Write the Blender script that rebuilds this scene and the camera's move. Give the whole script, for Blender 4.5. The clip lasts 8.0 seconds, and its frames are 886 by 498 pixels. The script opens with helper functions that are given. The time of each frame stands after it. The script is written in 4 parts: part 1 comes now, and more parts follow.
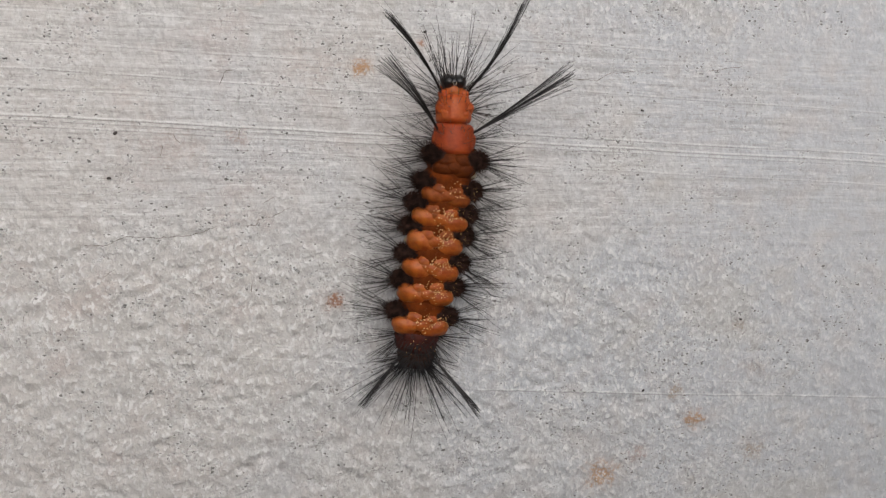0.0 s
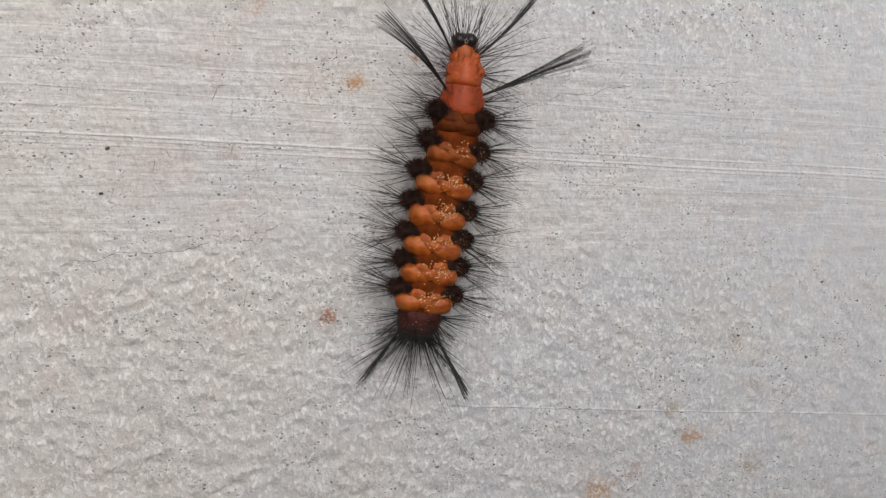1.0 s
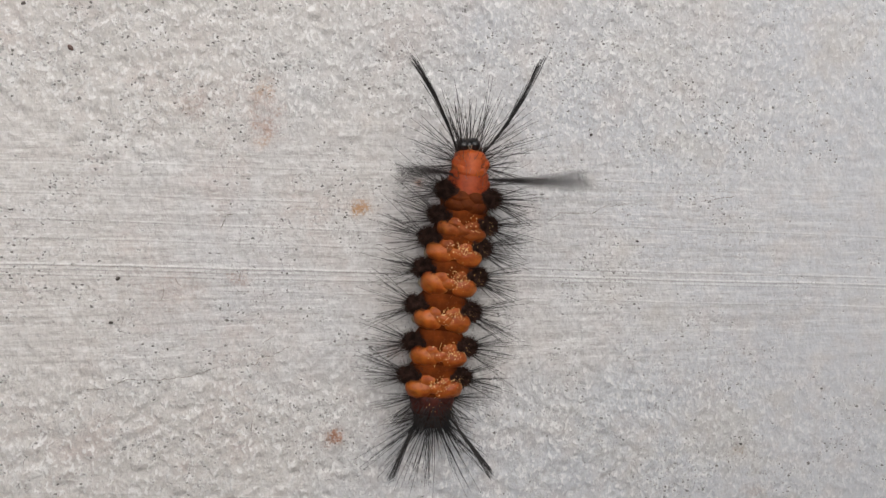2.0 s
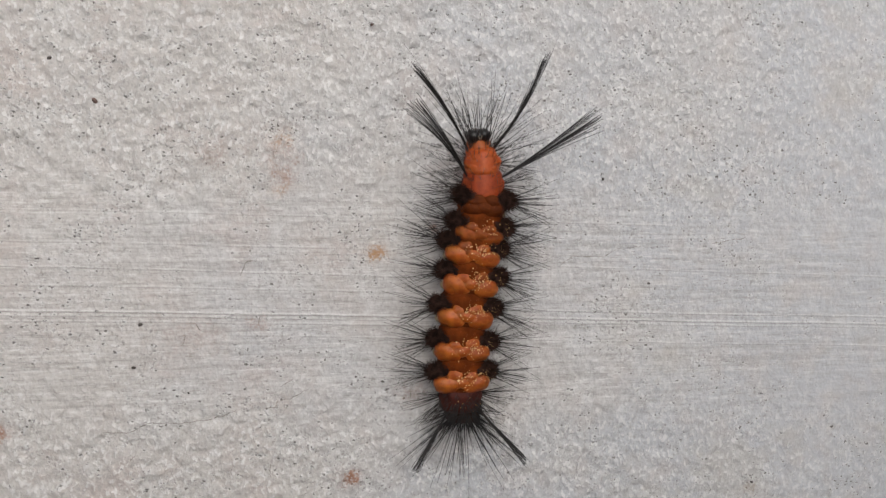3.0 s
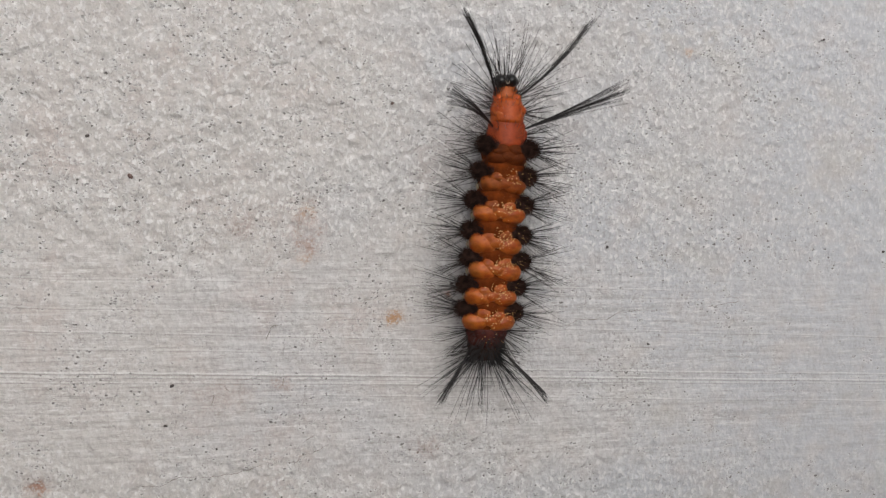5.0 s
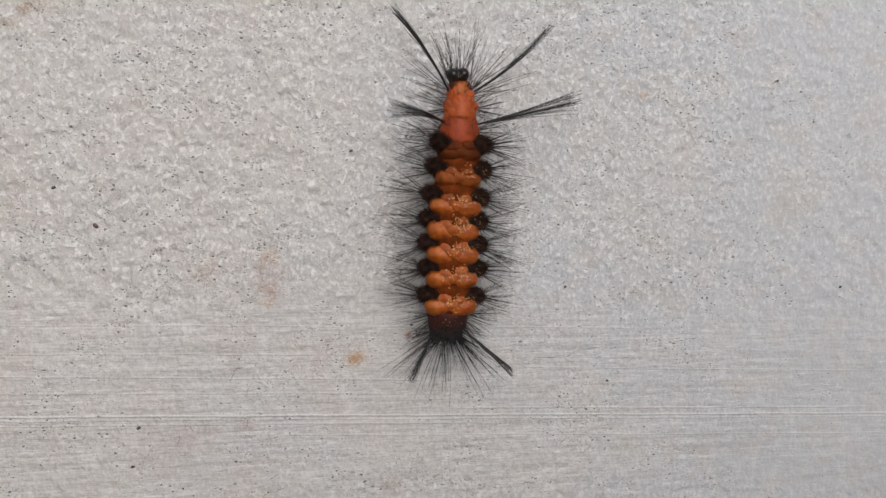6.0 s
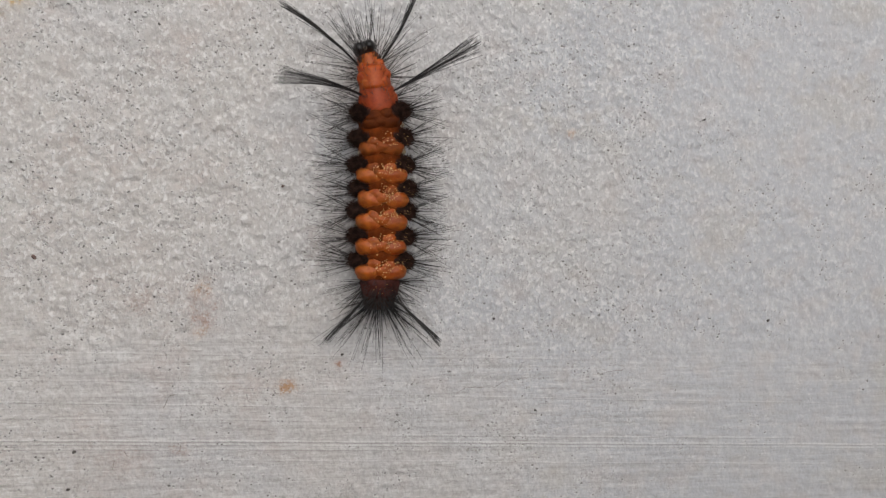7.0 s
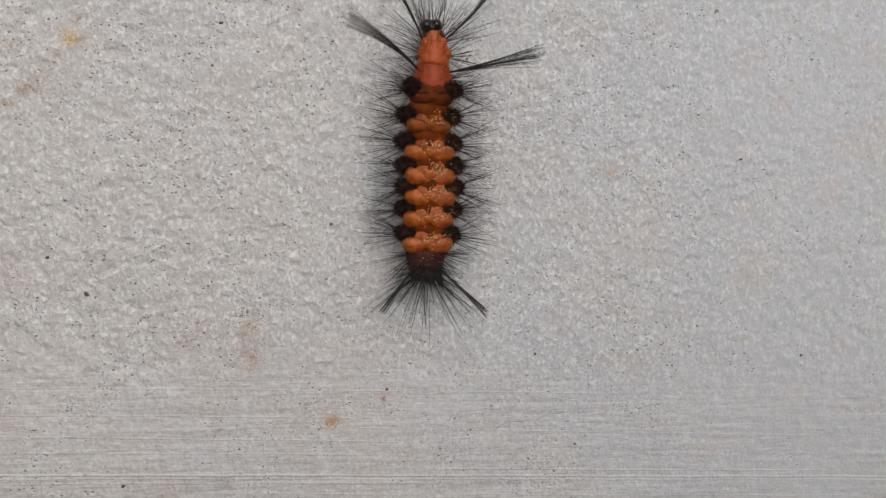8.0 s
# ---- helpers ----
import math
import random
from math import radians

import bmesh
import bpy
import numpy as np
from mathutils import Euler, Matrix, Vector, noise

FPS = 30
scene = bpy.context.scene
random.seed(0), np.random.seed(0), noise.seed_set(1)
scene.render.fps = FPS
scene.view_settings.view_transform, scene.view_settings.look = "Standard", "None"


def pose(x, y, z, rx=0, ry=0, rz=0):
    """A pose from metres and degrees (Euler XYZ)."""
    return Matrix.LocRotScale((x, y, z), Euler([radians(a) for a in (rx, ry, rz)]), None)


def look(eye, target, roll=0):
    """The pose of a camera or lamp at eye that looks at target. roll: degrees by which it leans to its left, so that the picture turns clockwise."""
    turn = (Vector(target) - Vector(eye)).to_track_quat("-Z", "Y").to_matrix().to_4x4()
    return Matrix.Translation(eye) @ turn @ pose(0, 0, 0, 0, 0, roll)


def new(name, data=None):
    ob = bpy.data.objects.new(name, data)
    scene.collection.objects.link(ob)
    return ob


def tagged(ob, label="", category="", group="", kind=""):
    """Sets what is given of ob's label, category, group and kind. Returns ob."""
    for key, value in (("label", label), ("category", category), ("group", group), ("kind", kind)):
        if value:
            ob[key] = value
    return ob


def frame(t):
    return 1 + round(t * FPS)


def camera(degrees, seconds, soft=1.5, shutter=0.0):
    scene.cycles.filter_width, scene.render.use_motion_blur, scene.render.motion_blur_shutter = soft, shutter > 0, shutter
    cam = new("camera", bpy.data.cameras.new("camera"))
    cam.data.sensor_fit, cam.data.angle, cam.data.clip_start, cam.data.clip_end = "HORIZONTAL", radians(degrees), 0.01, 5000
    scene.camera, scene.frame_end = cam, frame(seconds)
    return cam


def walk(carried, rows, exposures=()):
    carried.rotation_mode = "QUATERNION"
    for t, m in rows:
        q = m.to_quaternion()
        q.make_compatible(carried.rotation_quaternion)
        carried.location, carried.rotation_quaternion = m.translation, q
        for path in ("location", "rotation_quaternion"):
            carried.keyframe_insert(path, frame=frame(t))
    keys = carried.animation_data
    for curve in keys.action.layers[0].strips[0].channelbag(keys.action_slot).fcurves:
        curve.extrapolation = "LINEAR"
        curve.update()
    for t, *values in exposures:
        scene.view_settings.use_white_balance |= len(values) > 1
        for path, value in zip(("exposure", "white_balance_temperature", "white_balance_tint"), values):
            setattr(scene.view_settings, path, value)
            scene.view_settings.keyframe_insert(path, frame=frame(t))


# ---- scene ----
cam = camera(62.0, 8.0, soft=1.3, shutter=0.3)
# seconds, eye in metres, turn in degrees: a phone held over the slab, looking down
PATH = [
    (0.0, -0.01346, 0.01022, 0.08413, -6.85, -9.04, 0.54),
    (0.5, -0.01268, 0.01062, 0.08349, -6.28, -8.61, 0.54),
    (1.0, -0.01215, 0.01140, 0.08361, -6.49, -8.66, 0.65),
    (1.5, -0.01150, 0.01699, 0.08428, -5.97, -8.85, 0.40),
    (2.0, -0.01316, 0.02118, 0.08407, -3.62, -8.99, 0.03),
    (2.2, -0.01319, 0.02109, 0.08397, -2.68, -8.81, 0.07),
    (3.3, -0.01497, 0.03058, 0.08711, -4.16, -8.46, -0.09),
    (3.5, -0.01553, 0.03303, 0.08986, -4.86, -8.73, 0.03),
    (4.0, -0.01747, 0.03124, 0.09029, -5.69, -9.32, 0.30),
    (4.5, -0.01814, 0.03474, 0.08964, -5.17, -9.47, 0.30),
    (4.7, -0.01818, 0.03542, 0.08917, -4.88, -9.29, 0.75),
    (5.8, -0.01409, 0.04141, 0.09055, -4.99, -9.04, 0.12),
    (6.0, -0.01223, 0.04206, 0.09190, -4.75, -8.64, 0.13),
    (6.5, -0.00395, 0.04086, 0.09407, -4.67, -8.10, -0.14),
    (7.0, -0.00245, 0.04573, 0.09589, -4.30, -7.89, 0.69),
    (7.5, -0.00522, 0.04757, 0.09585, -3.95, -8.18, 1.12),
    (8.0, -0.00947, 0.04997, 0.09627, -3.96, -8.45, 1.04),
]
EXPOSURE = -0.28
walk(cam, [(t, pose(x, y, z, rx, ry, rz)) for t, x, y, z, rx, ry, rz in PATH], [(t, EXPOSURE + stops, 6500, 10) for t, stops in ((0.0, 0.12), (0.5, 0.2), (1.5, 0.22), (2.2, 0.15), (3.5, 0.02), (6.5, -0.03), (7.0, -0.14), (8.0, -0.18))])

# ---- daylight: bright, hazy sky with a broad soft sun from ahead ----
SUN_HEIGHT, SUN_TURN = 70.0, 8.0
world = bpy.data.worlds.new("sky")
scene.world = world
world.use_nodes = True
wn = world.node_tree.nodes
sky = wn.new("ShaderNodeTexSky")
sky.sky_type, sky.sun_disc = "NISHITA", False
sky.sun_elevation, sky.sun_rotation = radians(SUN_HEIGHT), radians(SUN_TURN)
sky.dust_density, sky.air_density, sky.ozone_density = 6.0, 1.0, 0.6
wn["Background"].inputs["Strength"].default_value = 0.12
haze = wn.new("ShaderNodeHueSaturation")
haze.inputs["Saturation"].default_value = 0.5
world.node_tree.links.new(sky.outputs[0], haze.inputs["Color"])
world.node_tree.links.new(haze.outputs[0], wn["Background"].inputs["Color"])
sun = new("sun", bpy.data.lights.new("sun", "SUN"))
sun.data.energy, sun.data.angle, sun.data.color = 1.7, radians(85), (1.0, 0.985, 0.972)
a, e = radians(SUN_TURN), radians(SUN_HEIGHT)
sun.matrix_world = look((0.4 * math.sin(a) * math.cos(e), 0.4 * math.cos(a) * math.cos(e), 0.4 * math.sin(e)), (0, 0, 0))

# ---- materials (sizes in millimetres) ----
MM = 0.001


class Nodes:
    """A node material under construction."""

    def __init__(self, name):
        self.mat = bpy.data.materials.new(name)
        self.mat.use_nodes = True
        self.tree = self.mat.node_tree
        self.out = self.tree.nodes["Principled BSDF"]
        self.place = self.node("ShaderNodeTexCoord").outputs["Object"]

    def node(self, kind, **settings):
        made = self.tree.nodes.new(kind)
        for key, value in settings.items():
            setattr(made, key, value)
        return made

    def put(self, socket, value):
        if isinstance(value, bpy.types.NodeSocket):
            self.tree.links.new(value, socket)
        else:
            socket.default_value = value

    def math(self, what, a, b=0.0, c=0.0):
        n = self.node("ShaderNodeMath", operation=what)
        for socket, value in zip(n.inputs, (a, b, c)):
            self.put(socket, value)
        return n.outputs[0]

    def scaled(self, sx, sy=None, sz=None, turn=0.0, shift=(0, 0, 0)):
        """Object space in millimetres, times the given factors."""
        n = self.node("ShaderNodeMapping")
        self.put(n.inputs["Vector"], self.place)
        n.inputs["Location"].default_value = shift
        n.inputs["Rotation"].default_value = (0, 0, radians(turn))
        n.inputs["Scale"].default_value = [1000 * s for s in (sx, sx if sy is None else sy, sx if sz is None else sz)]
        return n.outputs[0]

    def noise(self, where, detail=3.0, rough=0.55, warp=0.0):
        n = self.node("ShaderNodeTexNoise")
        self.put(n.inputs["Vector"], where)
        n.inputs["Scale"].default_value = 1.0
        n.inputs["Detail"].default_value, n.inputs["Roughness"].default_value, n.inputs["Distortion"].default_value = detail, rough, warp
        return n.outputs["Fac"]

    def span(self, value, lo, hi, a=0.0, b=1.0):
        n = self.node("ShaderNodeMapRange", interpolation_type="SMOOTHSTEP")
        for socket, v in zip(n.inputs, (value, lo, hi, a, b)):
            self.put(socket, v)
        return n.outputs[0]

    def mix(self, fac, a, b, how="MIX"):
        n = self.node("ShaderNodeMix", data_type="RGBA", blend_type=how)
        self.put(n.inputs[0], fac)
        self.put(n.inputs[6], a if isinstance(a, bpy.types.NodeSocket) else (*a, 1))
        self.put(n.inputs[7], b if isinstance(b, bpy.types.NodeSocket) else (*b, 1))
        return n.outputs[2]

    def bump(self, height, strength, depth):
        n = self.node("ShaderNodeBump")
        n.inputs["Strength"].default_value, n.inputs["Distance"].default_value = strength, depth * MM
        self.put(n.inputs["Height"], height)
        self.put(self.out.inputs["Normal"], n.outputs[0])

    def done(self, colour, rough=0.5, specular=0.5, **more):
        self.put(self.out.inputs["Base Color"], colour if isinstance(colour, bpy.types.NodeSocket) else (*colour, 1))
        self.put(self.out.inputs["Roughness"], rough)
        self.put(self.out.inputs["Specular IOR Level"], specular)
        for key, value in more.items():
            self.put(self.out.inputs[key.replace("_", " ")], value)
        return self.mat


# stains on the slab: place and reach in mm, strength, and which tint
STAINS = [
    (-9.4, 20.6, 1.3, 0.92, "ochre"), (-12.7, -5.7, 1.3, 0.95, "rust"), (-50.8, 1.2, 1.3, 0.8, "rust"), (-2.6, 23.5, 0.6, 0.8, "rust"),
    (-19.8, 29.6, 1.8, 0.45, "rust"), (-19.9, 32.0, 2.2, 0.25, "rust"), (32.6, -22.1, 1.6, 0.85, "ochre"), (29.6, -18.3, 1.2, 0.6, "brown"),
    (20.3, -28.6, 2.4, 0.75, "ochre"), (41.0, -26.6, 2.0, 0.5, "brown"), (-41.0, 68.7, 1.5, 0.85, "yellow"), (-45.0, 63.4, 2.6, 0.3, "rust"),
    (-40.2, 70.9, 0.8, 0.6, "rust"), (-19.7, 33.9, 1.3, 0.4, "ochre"), (-20.1, 27.9, 1.0, 0.35, "ochre"), (-27.5, 31.5, 2.4, 0.2, "rust"), (-30.0, 11.5, 4.0, 0.16, "rust"), (-5.2, 3.8, 2.0, 0.22, "rust"), (28.2, 54.1, 0.9, 0.4, "ochre"), (-22.9, 12.6, 1.3, 0.3, "rust"),
    (38.0, -10.2, 1.2, 0.35, "brown"), (40.8, -15.8, 1.5, 0.25, "brown"), (25.1, -26.1, 1.2, 0.4, "rust"), (-42.8, 66.7, 0.8, 0.55, "brown"), (-44.6, 64.6, 0.7, 0.5, "brown"),
    (-46.6, 62.5, 1.0, 0.55, "brown"), (-48.3, 60.6, 1.0, 0.5, "brown"), (-46.8, 70.6, 1.0, 0.5, "brown"), (-47.4, 67.8, 0.9, 0.45, "brown"),
]


# long trowel marks: height at x = 0, slope, from x, to x, strength, width, in mm
MARKS = [
    (12.75, -0.040, -90, 90, 0.62, 0.10), (12.3, -0.040, -60, 90, 0.4, 0.08), (11.75, -0.038, -70, 10, 0.42, 0.09), (13.7, -0.040, 0, 66, 0.5, 0.09), (20.6, -0.035, -70, -6, 0.36, 0.09),
    (19.2, -0.045, -18, 76, 0.35, 0.08), (-14.2, -0.085, -66, 50, 0.24, 0.08), (-16.9, -0.06, 0, 66, 0.5, 0.09), (10.2, -0.045, -30, 70, 0.35, 0.08),
    (15.6, -0.04, -70, 0, 0.35, 0.09), (24.3, -0.03, -70, 34, 0.3, 0.08), (-12.6, -0.08, -66, 20, 0.22, 0.07), (17.4, -0.045, -70, 4, 0.4, 0.08),
]


def concrete():
    n = Nodes("trowelled_concrete")
    broad = n.noise(n.scaled(0.035), 2)
    middle = n.noise(n.scaled(0.22, shift=(7, 3, 0)), 4, 0.6)
    grain = n.noise(n.scaled(2.0), 4, 0.62)
    fine = n.noise(n.scaled(3.2, shift=(31, 5, 0)), 2)
    plan = n.node("ShaderNodeSeparateXYZ")
    n.put(plan.inputs[0], n.scaled(1.0))
    # the strip that the trowel finished
    split = n.node("ShaderNodeSeparateXYZ")
    n.put(split.inputs[0], n.scaled(1.0, turn=2.6))
    wander = n.math("MULTIPLY_ADD", n.noise(n.scaled(0.06, shift=(2, 9, 0)), 2), 16.0, split.outputs[1])
    band = n.math("MULTIPLY", n.span(wander, 6.0, 14.0), n.span(wander, 40.0, 31.0))
    # broad random tone, plus the light's warm left and bluish right put into the colour
    light_tint = n.math("MULTIPLY_ADD", plan.outputs[0], 0.0055, broad)
    colour = n.mix(n.span(light_tint, 0.28, 0.72), (0.552, 0.527, 0.498), (0.502, 0.514, 0.532))
    colour = n.mix(n.span(middle, 0.45, 0.72, 0, 0.5), colour, (0.54, 0.49, 0.46))
    clay = n.math("MULTIPLY", n.span(n.noise(n.scaled(0.07, 0.1, 1.0, shift=(4, 13, 0)), 3, 0.6), 0.5, 0.66, 0, 0.45), n.span(plan.outputs[0], 0.0, 25.0))
    colour = n.mix(clay, colour, (0.505, 0.475, 0.425))
    blush = n.math("MULTIPLY", n.span(n.noise(n.scaled(0.11, shift=(17, 2, 0)), 4, 0.65), 0.5, 0.72, 0, 0.5), n.span(plan.outputs[0], 20.0, -25.0))
    colour = n.mix(blush, colour, (0.50, 0.415, 0.375))
    # crumbs of pale cement paste; the far side of the pour is worn smoother
    crumb = n.noise(n.scaled(2.0, 1.55, 1.0, turn=-18, shift=(3, 8, 0)), 3, 0.5)
    patch = n.noise(n.scaled(0.5, 0.32, 1.0, shift=(6, 1, 0)), 4, 0.65)
    colour = n.mix(n.span(patch, 0.5, 0.68, 0, 0.4), colour, (0.66, 0.655, 0.64))
    worn = n.span(plan.outputs[0], 20.0, 62.0, 1.0, 0.55)
    colour = n.mix(n.math("MULTIPLY", worn, n.span(grain, 0.36, 0.53, 0.22, 0)), colour, (0.38, 0.372, 0.36))
    colour = n.mix(n.math("MULTIPLY", worn, n.span(grain, 0.57, 0.66, 0, 0.28)), colour, (0.70, 0.69, 0.67))
    colour = n.mix(n.math("MULTIPLY", n.math("MULTIPLY_ADD", band, -0.6, worn), n.span(crumb, 0.565, 0.62, 0, 0.66)), colour, (0.75, 0.74, 0.72))
    colour = n.mix(n.math("MULTIPLY", worn, n.span(crumb, 0.33, 0.41, 0.46, 0)), colour, (0.36, 0.35, 0.33))
    colour = n.mix(n.span(fine, 0.3, 0.6, 0.12, 0), colour, (0.36, 0.35, 0.34))
    # the trowel's fine streaks, which the finished middle band keeps
    streak = n.noise(n.scaled(0.05, 2.1, 1.0, turn=2.6), 4, 0.7)
    colour = n.mix(n.math("MULTIPLY", band, n.math("MULTIPLY", worn, n.span(streak, 0.36, 0.5, 0.36, 0))), colour, (0.34, 0.325, 0.305))
    colour = n.mix(n.math("MULTIPLY", band, n.math("MULTIPLY", worn, n.span(streak, 0.52, 0.68, 0, 0.5))), colour, (0.66, 0.65, 0.63))
    dash = n.noise(n.scaled(0.55, 4.2, 1.0, turn=2.6, shift=(19, 7, 0)), 3, 0.6)
    colour = n.mix(n.math("MULTIPLY", band, n.math("MULTIPLY", worn, n.span(dash, 0.6, 0.66, 0, 0.5))), colour, (0.30, 0.28, 0.255))
    colour = n.mix(n.math("MULTIPLY", band, n.math("MULTIPLY", worn, n.span(dash, 0.41, 0.35, 0, 0.55))), colour, (0.72, 0.71, 0.69))
    # long scores of the trowel's edge: dark thread with a pale burr above it
    tilt = n.node("ShaderNodeSeparateXYZ")
    n.put(tilt.inputs[0], n.scaled(1.0))
    sway = n.math("MULTIPLY_ADD", n.noise(n.scaled(0.05, 0.0, 0.0), 2), 0.4, -0.2)
    scored = 0.0
    for at, slope, x0, x1, depth, width in MARKS:
        off = n.math("SUBTRACT", n.math("ADD", n.math("MULTIPLY_ADD", tilt.outputs[0], -slope, tilt.outputs[1]), sway), at)
        along = n.math("MULTIPLY", n.span(tilt.outputs[0], x0, x0 + 8), n.span(tilt.outputs[0], x1, x1 - 8))
        broken = n.math("MULTIPLY", along, n.span(n.noise(n.scaled(0.2, 0.0, 0.0, shift=(at * 7, 0, 0)), 4, 0.7), 0.44 - 0.3 * depth, 0.62 - 0.2 * depth))
        dark = n.math("MULTIPLY", n.math("MULTIPLY", worn, n.span(n.math("ABSOLUTE", off), 0.0, width, depth, 0)), broken)
        pale = n.math("MULTIPLY", n.span(n.math("ABSOLUTE", n.math("SUBTRACT", off, 2.2 * width)), 0.0, 1.6 * width, depth, 0), broken)
        colour = n.mix(n.math("MULTIPLY", pale, 1.0), colour, (0.78, 0.775, 0.755))
        colour = n.mix(dark, colour, (0.21, 0.195, 0.18))
        scored = n.math("ADD", scored, n.math("SUBTRACT", dark, n.math("MULTIPLY", pale, 0.6)))
    # air holes and nicks, small and ragged, in drifts; recess shade and lip highlights are put into the colour
    drift = n.span(n.noise(n.scaled(0.12, shift=(5, 5, 0)), 4, 0.65), 0.42, 0.6)
    calm = n.math("ADD", n.span(plan.outputs[0], 24.0, 60.0, 0.0, 0.25), n.math("MULTIPLY", n.span(plan.outputs[1], 8.0, -4.0), n.span(plan.outputs[0], 40.0, 10.0, 0.0, 0.12)))
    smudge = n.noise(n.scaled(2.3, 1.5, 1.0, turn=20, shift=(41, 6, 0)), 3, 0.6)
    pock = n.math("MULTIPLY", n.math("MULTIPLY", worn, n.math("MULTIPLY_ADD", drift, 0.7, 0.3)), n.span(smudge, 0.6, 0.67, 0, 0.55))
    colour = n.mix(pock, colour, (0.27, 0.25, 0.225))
    hole = n.math("MULTIPLY", pock, 0.5)
    for size, shift, reach, lie in ((1.7, 1.0, 0.36, 25), (2.3, 23.0, 0.44, -60), (1.2, 71.0, 0.27, 70), (0.7, 47.0, 0.17, 10)):
        shaken = n.node("ShaderNodeVectorMath", operation="MULTIPLY_ADD")
        wobble = n.node("ShaderNodeTexNoise")
        n.put(wobble.inputs["Vector"], n.scaled(3.4, shift=(shift, 4, 0)))
        wobble.inputs["Scale"].default_value = 1.0
        n.put(shaken.inputs[0], wobble.outputs["Color"])
        shaken.inputs[1].default_value = (1.0, 1.0, 0.0)
        n.put(shaken.inputs[2], n.scaled(size * 0.85, size * 1.25, 0.0, turn=lie + 70, shift=(shift, shift, 0)))
        cell = n.node("ShaderNodeTexVoronoi")
        cell.inputs["Scale"].default_value = 1.0
        n.put(cell.inputs["Vector"], shaken.outputs[0])
        chance = n.node("ShaderNodeSeparateColor")
        n.put(chance.inputs[0], cell.outputs["Color"])
        there = n.math("GREATER_THAN", chance.outputs[0], n.math("ADD", n.math("MULTIPLY_ADD", drift, -0.5, 0.95), n.math("ADD", n.math("MULTIPLY", band, 0.12), calm)))
        own = n.math("MULTIPLY_ADD", chance.outputs[1], 0.7 * reach, 0.4 * reach)
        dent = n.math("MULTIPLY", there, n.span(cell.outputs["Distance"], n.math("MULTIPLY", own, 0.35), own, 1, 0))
        lip_highlight = n.math("MULTIPLY", there, n.span(cell.outputs["Distance"], own, n.math("MULTIPLY", own, 2.0), 0.3, 0))
        colour = n.mix(lip_highlight, colour, (0.74, 0.735, 0.72))
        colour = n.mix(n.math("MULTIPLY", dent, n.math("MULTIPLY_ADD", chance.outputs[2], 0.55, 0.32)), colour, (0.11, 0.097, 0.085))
        hole = n.math("ADD", hole, dent)
    tints = {"rust": (0.32, 0.165, 0.105), "ochre": (0.43, 0.25, 0.13), "yellow": (0.56, 0.37, 0.14), "brown": (0.33, 0.245, 0.17)}
    ragged = n.noise(n.scaled(0.9, shift=(12, 12, 0)), 4, 0.7)
    for x, y, reach, strength, tint in STAINS:
        d = n.node("ShaderNodeVectorMath", operation="DISTANCE")
        n.put(d.inputs[0], n.scaled(1.0, 1.25, 0.0))
        d.inputs[1].default_value = (x, 1.25 * y, 0)
        away = n.math("MULTIPLY_ADD", ragged, 3.4 * reach, n.math("SUBTRACT", d.outputs["Value"], 1.7 * reach))
        colour = n.mix(n.span(away, -0.6 * reach, 2.2 * reach, 0.3 * strength, 0), colour, tints[tint])
        colour = n.mix(n.span(away, 0.15 * reach, 1.1 * reach, strength, 0), colour, n.mix(n.span(fine, 0.48, 0.63), tints[tint], colour))
    lumps = n.noise(n.scaled(0.75, shift=(9, 1, 0)), 2, 0.5)
    height = n.math("MULTIPLY_ADD", grain, 0.38, n.math("MULTIPLY_ADD", fine, 0.12, n.math("MULTIPLY", lumps, 0.4)))
    height = n.math("MULTIPLY", n.math("MULTIPLY_ADD", n.span(crumb, 0.42, 0.62), 0.2, height), n.math("MULTIPLY", worn, n.math("MULTIPLY_ADD", band, -0.35, 1.0)))
    height = n.math("SUBTRACT", height, n.math("MULTIPLY_ADD", hole, 0.3, n.math("MULTIPLY", scored, 0.14)))
    n.bump(height, 0.8, 0.42)
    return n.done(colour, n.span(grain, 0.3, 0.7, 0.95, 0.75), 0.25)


def skin(name, light, dark, rough=0.42, grain=0.8, glow=0.4, shine=0.3):
    """Caterpillar skin: mottled, a little moist, finely puckered."""
    n = Nodes(name)
    spots = n.noise(n.scaled(grain), 4, 0.6)
    fine = n.noise(n.scaled(grain * 5), 2)
    own = n.node("ShaderNodeObjectInfo").outputs["Random"]
    colour = n.mix(n.span(spots, 0.3, 0.72), dark, light)
    colour = n.mix(n.math("MULTIPLY", own, 0.25), colour, dark)
    colour = n.mix(n.span(fine, 0.62, 0.75, 0, 0.18), colour, [min(1, 1.6 * c + 0.05) for c in light])
    n.bump(n.math("ADD", spots, n.math("MULTIPLY", fine, 0.25)), 0.35, 0.16)
    return n.done(colour, rough, shine, Subsurface_Weight=glow, Subsurface_Scale=1.0, Subsurface_Radius=(0.0011, 0.0004, 0.00012))


def plain(name, light, dark, rough, scale=0.8, specular=0.5, metal=0.0):
    n = Nodes(name)
    colour = n.mix(n.span(n.noise(n.scaled(scale), 3), 0.35, 0.65), dark, light)
    return n.done(colour, rough, specular, Metallic=metal)


